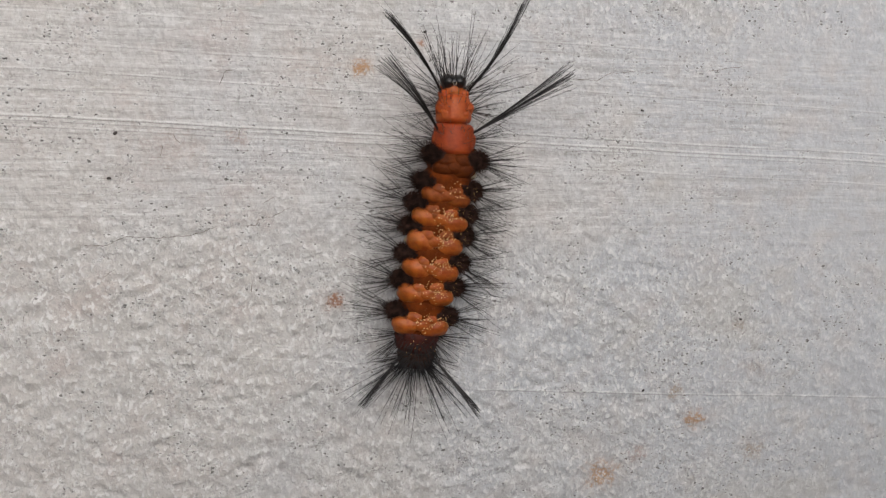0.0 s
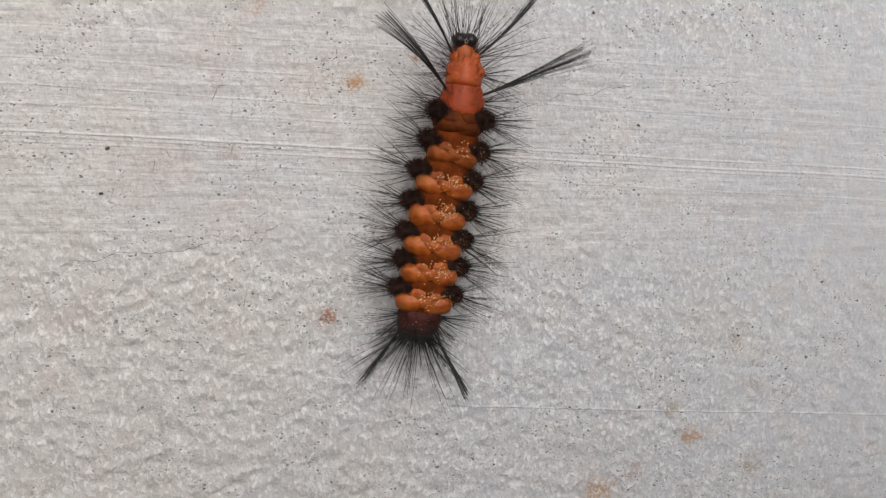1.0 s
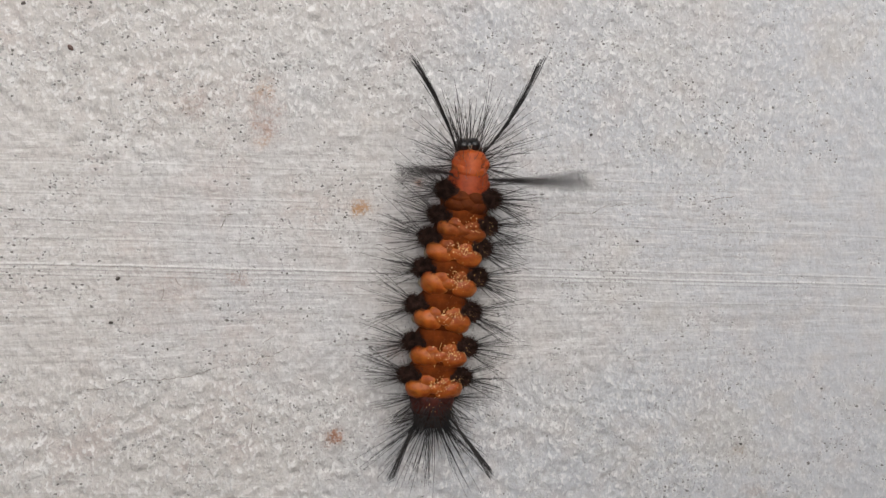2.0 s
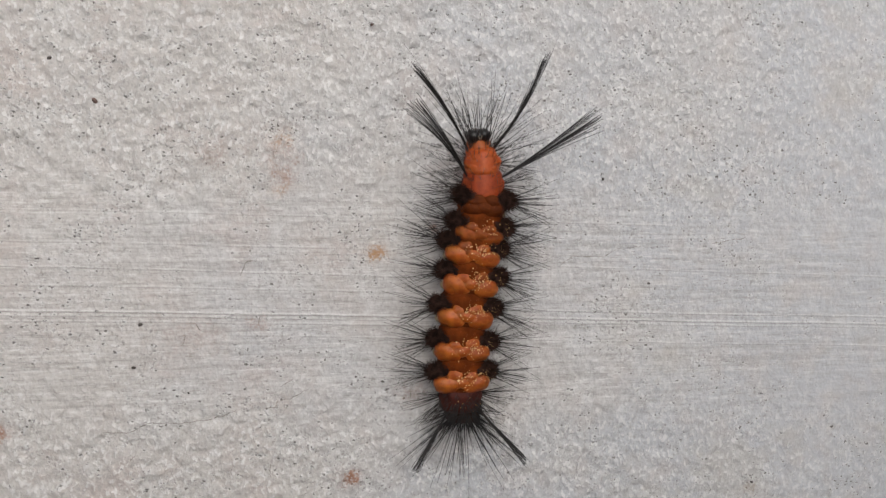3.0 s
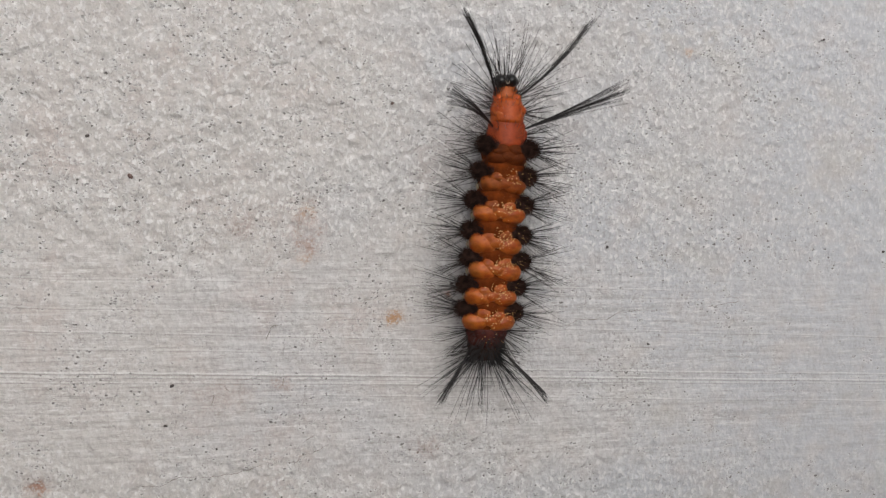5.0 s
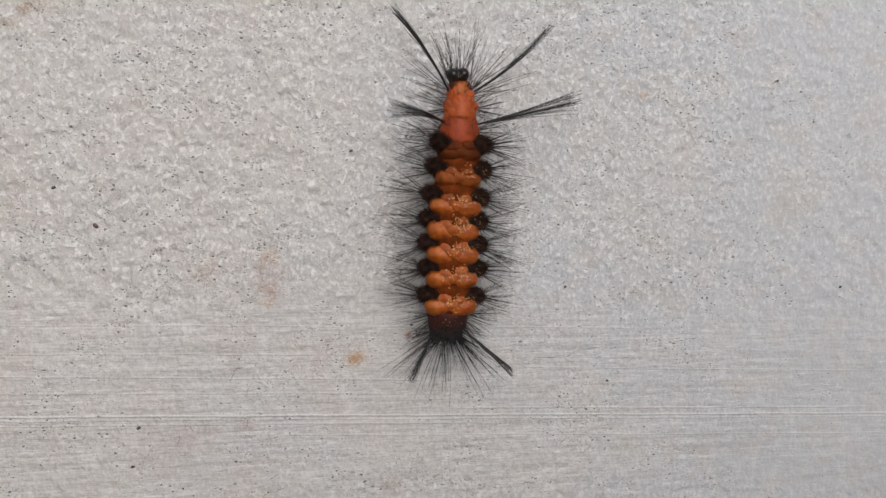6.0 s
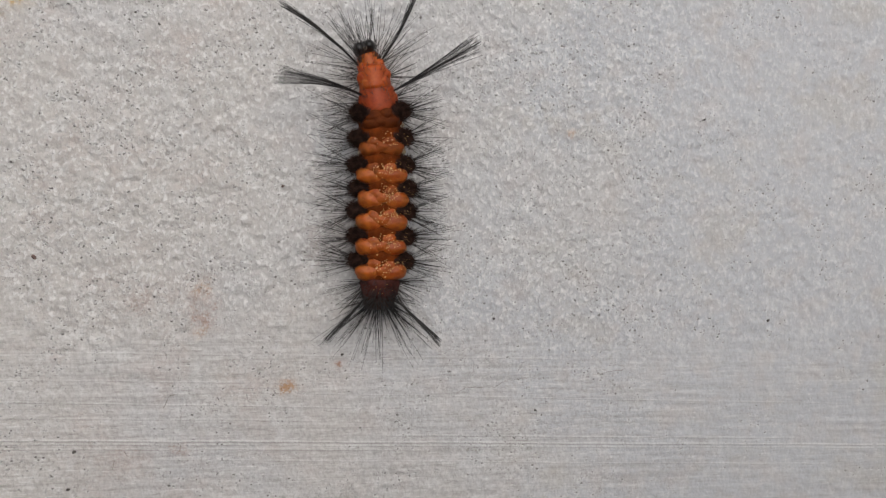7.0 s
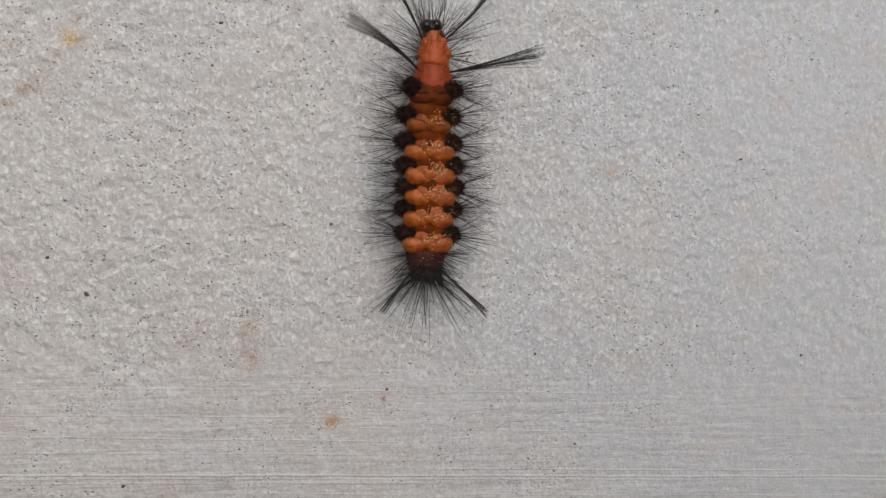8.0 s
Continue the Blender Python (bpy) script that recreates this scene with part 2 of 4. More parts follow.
CONCRETE = concrete()
CRACK = plain("crack_dirt", (0.33, 0.3, 0.27), (0.16, 0.14, 0.12), 0.95)
# for the added unseen block that shades the slab; dark, to bounce little light
BLOCKER = plain("dark_light_blocker", (0.15, 0.145, 0.14), (0.09, 0.085, 0.08), 0.95, 0.05, 0.2)
GRIT = plain("dark_grit", (0.13, 0.11, 0.10), (0.04, 0.035, 0.03), 0.85, 3.0)
RED_GRIT = plain("red_grit", (0.21, 0.135, 0.115), (0.10, 0.065, 0.055), 0.85, 3.0)
AMBER = skin("amber_lobe", (0.465, 0.120, 0.017), (0.24, 0.046, 0.007), 0.40)
DULL_AMBER = skin("dull_amber_lobe", (0.31, 0.076, 0.012), (0.15, 0.032, 0.005), 0.5, 0.8, 0.3, 0.2)
UMBER = skin("umber_skin", (0.175, 0.037, 0.006), (0.07, 0.015, 0.003), 0.85, 0.6, 0.0, 0.05)
RUSSET = skin("russet_skin", (0.13, 0.030, 0.005), (0.055, 0.012, 0.003), 0.65, 0.8, 0.03, 0.08)
ORANGE = skin("orange_skin", (0.46, 0.094, 0.016), (0.27, 0.042, 0.008), 0.48, 0.8)
RED = skin("red_orange_skin", (0.37, 0.058, 0.010), (0.18, 0.025, 0.005), 0.55, 0.8)
COLLAR = skin("yellow_orange_skin", (0.47, 0.125, 0.018), (0.29, 0.056, 0.009), 0.45, 1.2)
MAROON = skin("maroon_skin", (0.075, 0.016, 0.010), (0.022, 0.006, 0.005), 0.6, 0.8, 0.0, 0.15)
PALE = skin("pale_side_wart", (0.44, 0.38, 0.27), (0.28, 0.22, 0.14), 0.5, 1.5, 0.1)
VELVET = plain("black_velvet", (0.064, 0.034, 0.026), (0.025, 0.014, 0.011), 0.95, 1.5, 0.05)
HAIR = plain("black_hair", (0.026, 0.022, 0.021), (0.010, 0.009, 0.009), 0.5, 0.5, 0.35)
FINE_HAIR = plain("fine_dark_hair", (0.055, 0.045, 0.040), (0.02, 0.017, 0.015), 0.55, 0.3, 0.3)
HORN = plain("black_head_shell", (0.012, 0.009, 0.008), (0.004, 0.004, 0.004), 0.3, 0.6, 0.6)
SUTURE = plain("pale_head_seam", (0.34, 0.27, 0.2), (0.2, 0.15, 0.1), 0.4)
GOLD = plain("glistening_granule", (0.85, 0.55, 0.26), (0.7, 0.38, 0.13), 0.18, 1.0, 0.8)

# ---- mesh helpers, in millimetres ----
rng = np.random.default_rng(7)


class Shape:
    """Vertices and faces of one mesh, gathered piece by piece."""

    def __init__(self):
        self.verts, self.faces, self.count = [], [], 0

    def add(self, verts, faces):
        self.verts.append(np.asarray(verts, float))
        self.faces += [[i + self.count for i in f] for f in faces]
        self.count += len(verts)
        return self

    def rings(self, rings, closed_ends=True):
        """Skin a row of rings (each k x 3)."""
        k, n = len(rings[0]), len(rings)
        verts = np.concatenate(rings)
        faces = [[r * k + i, r * k + (i + 1) % k, (r + 1) * k + (i + 1) % k, (r + 1) * k + i] for r in range(n - 1) for i in range(k)]
        if closed_ends:
            faces += [list(range(k))[::-1], [(n - 1) * k + i for i in range(k)]]
        return self.add(verts, faces)

    def lump(self, centre, radii, turn=0.0, around=14, along=9, uneven=0.05, square=1.0):
        """A rounded lump with an uneven surface; turn in degrees about the upright axis."""
        seed = rng.uniform(0, 99, 3)
        c, s = math.cos(radians(turn)), math.sin(radians(turn))
        rings = []
        for j in range(along + 1):
            lat = math.pi * (j / along - 0.5) * 0.985
            ring = []
            for i in range(around):
                lon = 2 * math.pi * i / around
                d = Vector((math.cos(lat) * math.cos(lon), math.cos(lat) * math.sin(lon), math.sin(lat)))
                d = Vector([math.copysign(abs(v) ** square, v) for v in d])
                d *= 1 + uneven * noise.noise(d * 1.7 + Vector(seed)) * 2
                x, y, z = d[0] * radii[0], d[1] * radii[1], d[2] * radii[2]
                ring.append((centre[0] + c * x - s * y, centre[1] + s * x + c * y, centre[2] + z))
            rings.append(np.array(ring))
        return self.rings(rings)

    def barrel(self, half, wide, high, centre_z, power=3.2, around=26, along=15, folds=0.03, taper=0.0):
        """A soft barrel along y, with shallow cross folds; taper narrows its front."""
        rings = []
        for j in range(along):
            u = -1 + 2 * j / (along - 1)
            r = max(0.04, (1 - abs(u * 0.995) ** power) ** (1 / power)) * (1 + folds * math.cos(u * 9)) * (1 - taper * u)
            lon = np.linspace(0, 2 * math.pi, around, endpoint=False)
            wob = 1 + 0.012 * np.sin(5 * lon + 1)
            z = centre_z + high * r * np.sin(lon) * wob
            rings.append(np.stack([-wide * r * np.cos(lon) * wob, np.full(around, u * half), np.maximum(z, 0.12)], 1))
        return self.rings(rings)

    def hair(self, root, way, length, bend=(0, 0, 0), thick=0.04, tip=0.01, steps=5, swell=0.0):
        """One bristle: a three-sided tapering tube that bends evenly along its way."""
        way = Vector(way).normalized()
        bend = Vector(bend)
        side = way.cross(Vector((0.13, 0.21, 0.97))).normalized()
        over = way.cross(side)
        rings = []
        for j in range(steps + 1):
            u = j / steps
            p = Vector(root) + way * (length * u) + bend * (length * u * u)
            p.z = max(p.z, 0.25)
            r = (thick + (tip - thick) * u ** 1.5) * (1 + swell * math.sin(math.pi * u))
            rings.append(np.array([p + (side * math.cos(q) + over * math.sin(q)) * r for q in (0, 2.094, 4.189)]))
        return self.rings(rings, closed_ends=False)

    def mesh(self, name, material, smooth=True):
        me = bpy.data.meshes.new(name)
        me.from_pydata((np.concatenate(self.verts) * MM).tolist(), [], self.faces)
        me.polygons.foreach_set("use_smooth", [smooth] * len(me.polygons))
        me.materials.append(material)
        me.update()
        return me


def part(name, shape, material, parent, label=""):
    ob = new(name, shape.mesh(name, material))
    ob.parent = parent
    return tagged(ob, label)


# ---- the slab ----
def lattice(x, y, seed):
    """Smooth noise of about -1 to 1 with one cell a unit."""
    table = np.random.default_rng(seed).uniform(-1, 1, (256, 256))
    i, j = np.floor(x).astype(int), np.floor(y).astype(int)
    u, v = x - i, y - j
    u, v = u * u * (3 - 2 * u), v * v * (3 - 2 * v)
    g = lambda a, b: table[a % 256, b % 256]
    return (g(i, j) * (1 - u) + g(i + 1, j) * u) * (1 - v) + (g(i, j + 1) * (1 - u) + g(i + 1, j + 1) * u) * v


def relief(x, y):
    """Height of the slab's skin in mm: pebbled cement, smoothed across a trowelled band."""
    edge = y + 0.045 * x + 5.0 * lattice(x / 17, y / 17, 3)
    band = 1 / (1 + np.exp(-(edge - 4.0) / 2.0)) / (1 + np.exp((edge - 26.0) / 2.5))
    right = 1 / (1 + np.exp(-(x - 22) / 8.0))
    rough = (1 - 0.66 * band) * (1 - 0.4 * right)
    warp, weft = 0.5 * lattice(x / 2.2, y / 2.2, 5), 0.5 * lattice(x / 2.3, y / 2.3, 6)
    z = 0.12 * lattice(x / 15, y / 15, 1) + 0.04 * lattice(x / 4.1, y / 4.1, 2)
    z += rough * (0.08 * lattice(x / 1.6 + warp, y / 1.5 + weft, 8) + 0.20 * lattice(x / 0.95 + warp, y / 0.9 - weft, 9))
    south = 1 / (1 + np.exp((y - 1.0) / 2.0))
    z += south * rough * (0.04 * lattice(x / 2.7 + warp, y / 2.3 + weft, 41) + 0.12 * lattice(x / 1.3 - warp, y / 1.1, 42))
    pits = np.clip(lattice(x / 1.05 + warp, y / 0.9 + weft, 31) - 0.28, 0, 1) + 0.8 * np.clip(lattice(x / 0.7 + warp, y / 0.62 - weft, 33) - 0.42, 0, 1)
    z -= 0.5 * np.clip(rough - 0.2, 0, 1) * pits * (0.75 + 0.5 * lattice(x / 9, y / 9, 32)) * (1 - 0.6 * south)
    z += band * (0.07 * lattice(x / 9, (y + 0.045 * x) / 0.6, 11) + 0.04 * lattice(x / 3, (y + 0.045 * x) / 0.4, 12))
    return z - 0.28


def build_ground():
    def axis(lo, hi, step):
        far = np.geomspace(2, 6000, 15)
        return np.concatenate([lo - far[::-1], np.arange(lo, hi, step), hi + far])

    xs, ys = axis(-58, 76, 0.23), axis(-38, 86, 0.23)
    gx, gy = np.meshgrid(xs, ys)
    verts = np.stack([gx, gy, relief(gx, gy)], -1).reshape(-1, 3) * MM
    nx, ny = len(xs), len(ys)
    i = (np.arange(ny - 1)[:, None] * nx + np.arange(nx - 1)).ravel()
    faces = np.stack([i, i + 1, i + nx + 1, i + nx], 1)
    me = bpy.data.meshes.new("ground")
    me.from_pydata(verts.tolist(), [], faces.tolist())
    me.polygons.foreach_set("use_smooth", [True] * len(me.polygons))
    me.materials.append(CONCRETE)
    return tagged(new("ground", me), "pale grey trowelled concrete slab with rust stains", "concrete slab", kind="structure")


def height(x, y):
    return float(relief(np.array([x]), np.array([y]))[0])


ground = build_ground()


def build_shade_block():
    """A plain low block, added unseen behind the view to shade the slab, with a chamfered ledge that juts out over it.
    """
    shape = Shape()
    for x0, y0, x1, y1, z0, z1, c in ((-450, -40, 450, 0, -1, 210, 1.5), (-452, -44, 452, 86, 210, 224, 3)):
        low, high = [(x0, y0), (x1, y0), (x1, y1), (x0, y1)], [(x0 + c, y0 + c), (x1 - c, y0 + c), (x1 - c, y1 - c), (x0 + c, y1 - c)]
        shape.rings([np.array([(x, y, z) for x, y in ring]) for ring, z in ((low, z0), (low, z1 - c), (high, z1))])
    wall = new("shade_block", shape.mesh("shade_block", BLOCKER, False))
    wall.matrix_basis = pose(-0.010, -0.072, 0, 0, 0, 9)
    return tagged(wall, "plain dark low block with a jutting ledge, added out of view to shade the slab", "wall", kind="structure")


build_shade_block()

# hairline cracks: corner points in mm
CRACKS = [
    [(-39.8, 0.9), (-37.0, 0.8), (-34.9, 1.8), (-31.3, 1.6), (-28.0, 1.9), (-25.4, 2.8)], [(-22.3, 2.9), (-21.0, 3.0), (-20.9, 3.7), (-19.5, 3.8), (-17.3, 4.9)],
    [(12.7, 18.8), (14.4, 20.0), (16.8, 19.9), (18.2, 19.8), (19.9, 20.7), (23.1, 21.1)], [(32.1, 21.3), (34.2, 21.6), (36.8, 22.0)], [(-22.9, 12.4), (-22.4, 13.7)],
    [(-24.8, 18.1), (-24.4, 18.9), (-24.2, 19.6), (-22.8, 20.1)], [(-31.2, 10.4), (-30.8, 11.5), (-30.9, 11.9)], [(-29.6, 12.8), (-29.3, 12.2), (-28.9, 11.9)],
    [(-37.4, -2.6), (-36.3, -1.9)], [(-21.5, -2.8), (-21.8, -4.4), (-21.7, -5.2)], [(-5.8, 3.1), (-5.3, 3.8), (-5.6, 4.9)], [(-45.7, -6.6), (-45.8, -7.5)], [(-37.5, 8.1), (-36.2, 8.05)],
    [(-20.4, 5.3), (-19.0, 6.2)],
]


def build_crack(points):
    """A ragged dark thread lying in the slab's skin."""
    path, left, right = [], [], []
    for (x0, y0), (x1, y1) in zip(points, points[1:]):
        n = max(2, int(math.hypot(x1 - x0, y1 - y0) / 0.35))
        path += [(x0 + (x1 - x0) * k / n, y0 + (y1 - y0) * k / n) for k in range(n)]
    path = np.array(path + [points[-1]])
    path[1:-1] += rng.normal(0, 0.06, (len(path) - 2, 2))
    for k, p in enumerate(path):
        d = path[min(k + 1, len(path) - 1)] - path[max(k - 1, 0)]
        d = np.array([-d[1], d[0]]) / (np.hypot(*d) + 1e-9)
        w = rng.uniform(0.012, 0.05) * min(1, 0.35 + k * 0.4, 0.35 + (len(path) - 1 - k) * 0.4)
        left.append(p + d * w)
        right.append(p - d * w)
    ring = [[(*a, height(*a) + 0.035), (*p, height(*p) + 0.05), (*b, height(*b) + 0.035)] for a, p, b in zip(left, path, right)]
    verts = np.array(ring).reshape(-1, 3)
    faces = [[3 * k + c, 3 * k + c + 1, 3 * k + c + 4, 3 * k + c + 3] for k in range(len(path) - 1) for c in (0, 1)]
    part("crack", Shape().add(verts, faces), CRACK, ground, "hairline crack filled with dark dirt")


for points in CRACKS:
    build_crack(points)

# single specks of dirt: place, size in mm; the first stands for a pit cluster
SPECKS = [
    (-35.6, 12.9, 0.24, "dark"), (-39.7, 37.5, 0.29, "red"), (-44.3, 42.0, 0.26, "dark"), (18.0, 29.2, 0.19, "dark"), (-23.5, 71.5, 0.26, "dark"), (-9.7, 46.6, 0.20, "red"),
    (-2.2, 24.7, 0.19, "dark"), (57.6, 28.5, 0.22, "dark"), (46.8, 56.4, 0.18, "dark"), (-24.5, 66.2, 0.16, "dark"), (-28.9, 69.6, 0.13, "dark"), (-36.4, 8.1, 0.22, "dark"),
    (25.5, -17.9, 0.18, "dark"), (-27.2, 67.5, 0.14, "dark"), (24.0, 16.5, 0.19, "dark"), (38.2, -9.2, 0.17, "dark"), (-30.6, 5.0, 0.14, "dark"),
]
for x, y, size, tone in SPECKS:
    shape = Shape().lump((0, 0, 0.05), (size * rng.uniform(0.9, 1.4), size * rng.uniform(0.6, 0.9), size * 0.5), rng.uniform(-50, 50), 9, 6, 0.22)
    speck = tagged(new("dirt_speck", shape.mesh("dirt_speck", RED_GRIT if tone == "red" else GRIT)), f"tiny {'reddish brown' if tone == 'red' else 'blackish'} speck of dirt on the concrete", "dirt speck", "specks on the slab")
    speck.matrix_basis = pose(x * MM, y * MM, (height(x, y) + 0.02) * MM)

# ---- the caterpillar ----
caterpillar = tagged(new("caterpillar"), "orange hairy caterpillar with black tufts crawling over concrete", "caterpillar")


def fan(shape, count, root, spread, facing, lift, lengths, thick=0.036, jitter=0.15, sag=0.12, steps=5, across=0.55):
    """Bristles in a fan: facing and spread in degrees about the upright axis (0 is ahead, plus is to the left)."""
    f = radians(facing)
    for _ in range(count):
        u = rng.uniform(-1, 1)
        turn = f + radians(spread * u + rng.normal(0, 5))
        up = radians(rng.uniform(*lift))
        way = (-math.sin(turn) * math.cos(up), math.cos(turn) * math.cos(up), math.sin(up))
        start = np.asarray(root) + rng.normal(0, jitter, 3) * (1, 1, 0.6) + np.array([-math.cos(f), -math.sin(f), 0]) * u * across
        bend = rng.normal(0, 0.04, 3) + (0, 0, -sag)
        length = rng.uniform(*lengths) * (0.75 + 0.25 * rng.random())
        shape.hair(start, way, length, bend, thick * rng.uniform(0.8, 1.2), 0.016, steps)
    return shape


def tuft(parent, side, place, radii, hairs):
    """A wart thick with black velvet: a low pad under a dense brush of short soft hairs."""
    pad = Shape().lump(place, [0.72 * r for r in radii], 0, 16, 10, 0.14)
    pad.lump((place[0] - side * 0.75, place[1] + 0.05, place[2] + 0.3), (0.75, 0.6, 0.6), 0, 12, 8, 0.1)
    for k in range(hairs):
        d = rng.normal(0, 1, 3)
        d[2] = abs(d[2]) * 0.8
        d[0] += side * 0.25
        d /= np.linalg.norm(d)
        root = np.asarray(place) + d * np.asarray(radii) * rng.uniform(0.58, 0.76)
        pad.hair(root, d + rng.normal(0, 0.45, 3), rng.uniform(0.25, 0.6) if k % 4 else rng.uniform(0.6, 1.0), rng.normal(0, 0.12, 3), rng.uniform(0.016, 0.026), 0.004, 2)
    for _ in range(hairs // 9):
        start = np.asarray(place) + (-side * rng.uniform(0.1, 1.3), rng.normal(0, 0.3), 0.7)
        start[2] = 2.55 + 2.0 * math.sqrt(max(0.05, 1 - (start[0] / 2.9) ** 2))
        pad.hair(start, (side * rng.uniform(0.2, 1), rng.normal(0.1, 0.4), 0.4), rng.uniform(0.35, 0.9), (0, 0, -0.2), 0.035, 0.008, 3)
    part("tuft", pad, VELVET, parent, "dense black velvety tuft")


def bristles(parent, side, place, count, lengths, spread=52, facing=88, lift=(-6, 42)):
    shape = fan(Shape(), count, place, spread, side * -facing, lift, lengths)
    ob = part("bristles", shape, FINE_HAIR, parent, "long fine dark bristles")
    tagged(ob, kind="stuff")


def granules(parent, count, centre, reach, size=(0.045, 0.1)):
    """Glistening grains scattered over the back."""
    shape = Shape()
    for _ in range(count):
        x, y = rng.normal(centre[0], reach[0]), rng.normal(centre[1], reach[1])
        r = rng.uniform(*size)
        z = centre[2] - 0.10 * (x * x) * 0.8 - 0.25 * abs(y - centre[1]) + rng.uniform(-0.05, 0.12)
        shape.lump((x, y, z), (r, r * 0.8, r * 0.7), rng.uniform(0, 90), 6, 4, 0.1)
    tagged(part("glitter", shape, GOLD, parent, "tiny glistening golden grains"), kind="stuff")


def build_head():
    head = part("head", Shape().lump((0, 0.02, 1.9), (1.3, 0.88, 1.3), 0, 24, 14, 0.02), HORN, caterpillar, "shiny black head capsule")
    for side in (-1, 1):
        part("head_lobe", Shape().lump((0.6 * side, 0.04, 2.25), (0.84, 0.86, 1.15), 12 * side, 20, 12, 0.015), HORN, head)
        part("cheek", Shape().lump((0.95 * side, 0.34, 1.2), (0.42, 0.5, 0.55), 0, 12, 8, 0.03), HORN, head)
        part("seam", Shape().hair((0.06 * side, -0.42, 3.36), (0.3 * side, 0.85, -0.1), 1.3, (0.15 * side, 0, -0.45), 0.06, 0.04, 6), SUTURE, head, "pale seam on the head")
    part("mouth_plate", Shape().lump((0, 0.76, 1.4), (0.42, 0.28, 0.5), 0, 12, 8, 0.03), SUTURE, head, "pale brown mouth plate")
    hairs = fan(Shape(), 18, (0, 0.1, 2.5), 36, 0, (12, 46), (4.0, 8.0), 0.036, 0.2, 0.05, 6, 0.9)
    tagged(part("bristles", hairs, FINE_HAIR, head, "fine dark bristles over the face"), kind="stuff")
    return head


def build_prothorax():
    body = part("thorax_segment", Shape().barrel(1.4, 1.52, 1.45, 1.65, 3.0, folds=0.02, taper=0.05), COLLAR, caterpillar, "yellow-orange first segment behind the head")
    for side in (-1, 1):
        part("shoulder_wart", Shape().lump((1.0 * side, -0.55, 2.35), (0.75, 0.8, 0.85), 0, 16, 10, 0.1), ORANGE, body)
        for k in range(2):
            hairs = fan(Shape(), 15, (0.95 * side, 0.1 - 0.5 * k, 2.7 - 0.2 * k), 30, side * -(22 + 38 * k), (8, 46), (5.0, 9.6), 0.038, 0.3, 0.05, 6, 0.5)
            tagged(part("bristles", hairs, FINE_HAIR, body, "long fine bristles reaching past the head"), kind="stuff")
    return body


def build_thorax(material, half, wide, taper, label):
    body = part("thorax_segment", Shape().barrel(half, wide, 2.2, 2.25, 4.2, folds=0.012, taper=taper), material, caterpillar, label)
    for side in (-1, 1):
        part("side_wart", Shape().lump((side * (wide - 0.85), 0.0, 2.55), (1.0, 1.25, 0.95), 0, 18, 11, 0.1), material, body)
        knobs = Shape().lump((side * 0.75, -0.55, 3.5), (0.95, 0.85, 0.75), side * 10, 18, 11, 0.12)
        knobs.lump((side * 0.6, 0.5, 3.5), (0.75, 0.7, 0.65), side * -15, 16, 10, 0.14).lump((side * 1.35, 0.1, 3.15), (0.75, 0.9, 0.65), 0, 16, 10, 0.14)
        part("back_wart", knobs, material, body)
        bristles(body, side, (side * (wide - 0.2), 0, 2.6), 22, (3.0, 6.4), 40, 80, (-4, 40))
        short = fan(Shape(), 14, (side * 0.9, 0.3, 3.8), 50, side * -30, (20, 60), (0.8, 2.0), 0.03, 0.4)
        tagged(part("bristles", short, HAIR, body, "short black bristles on the back"), kind="stuff")
    return body


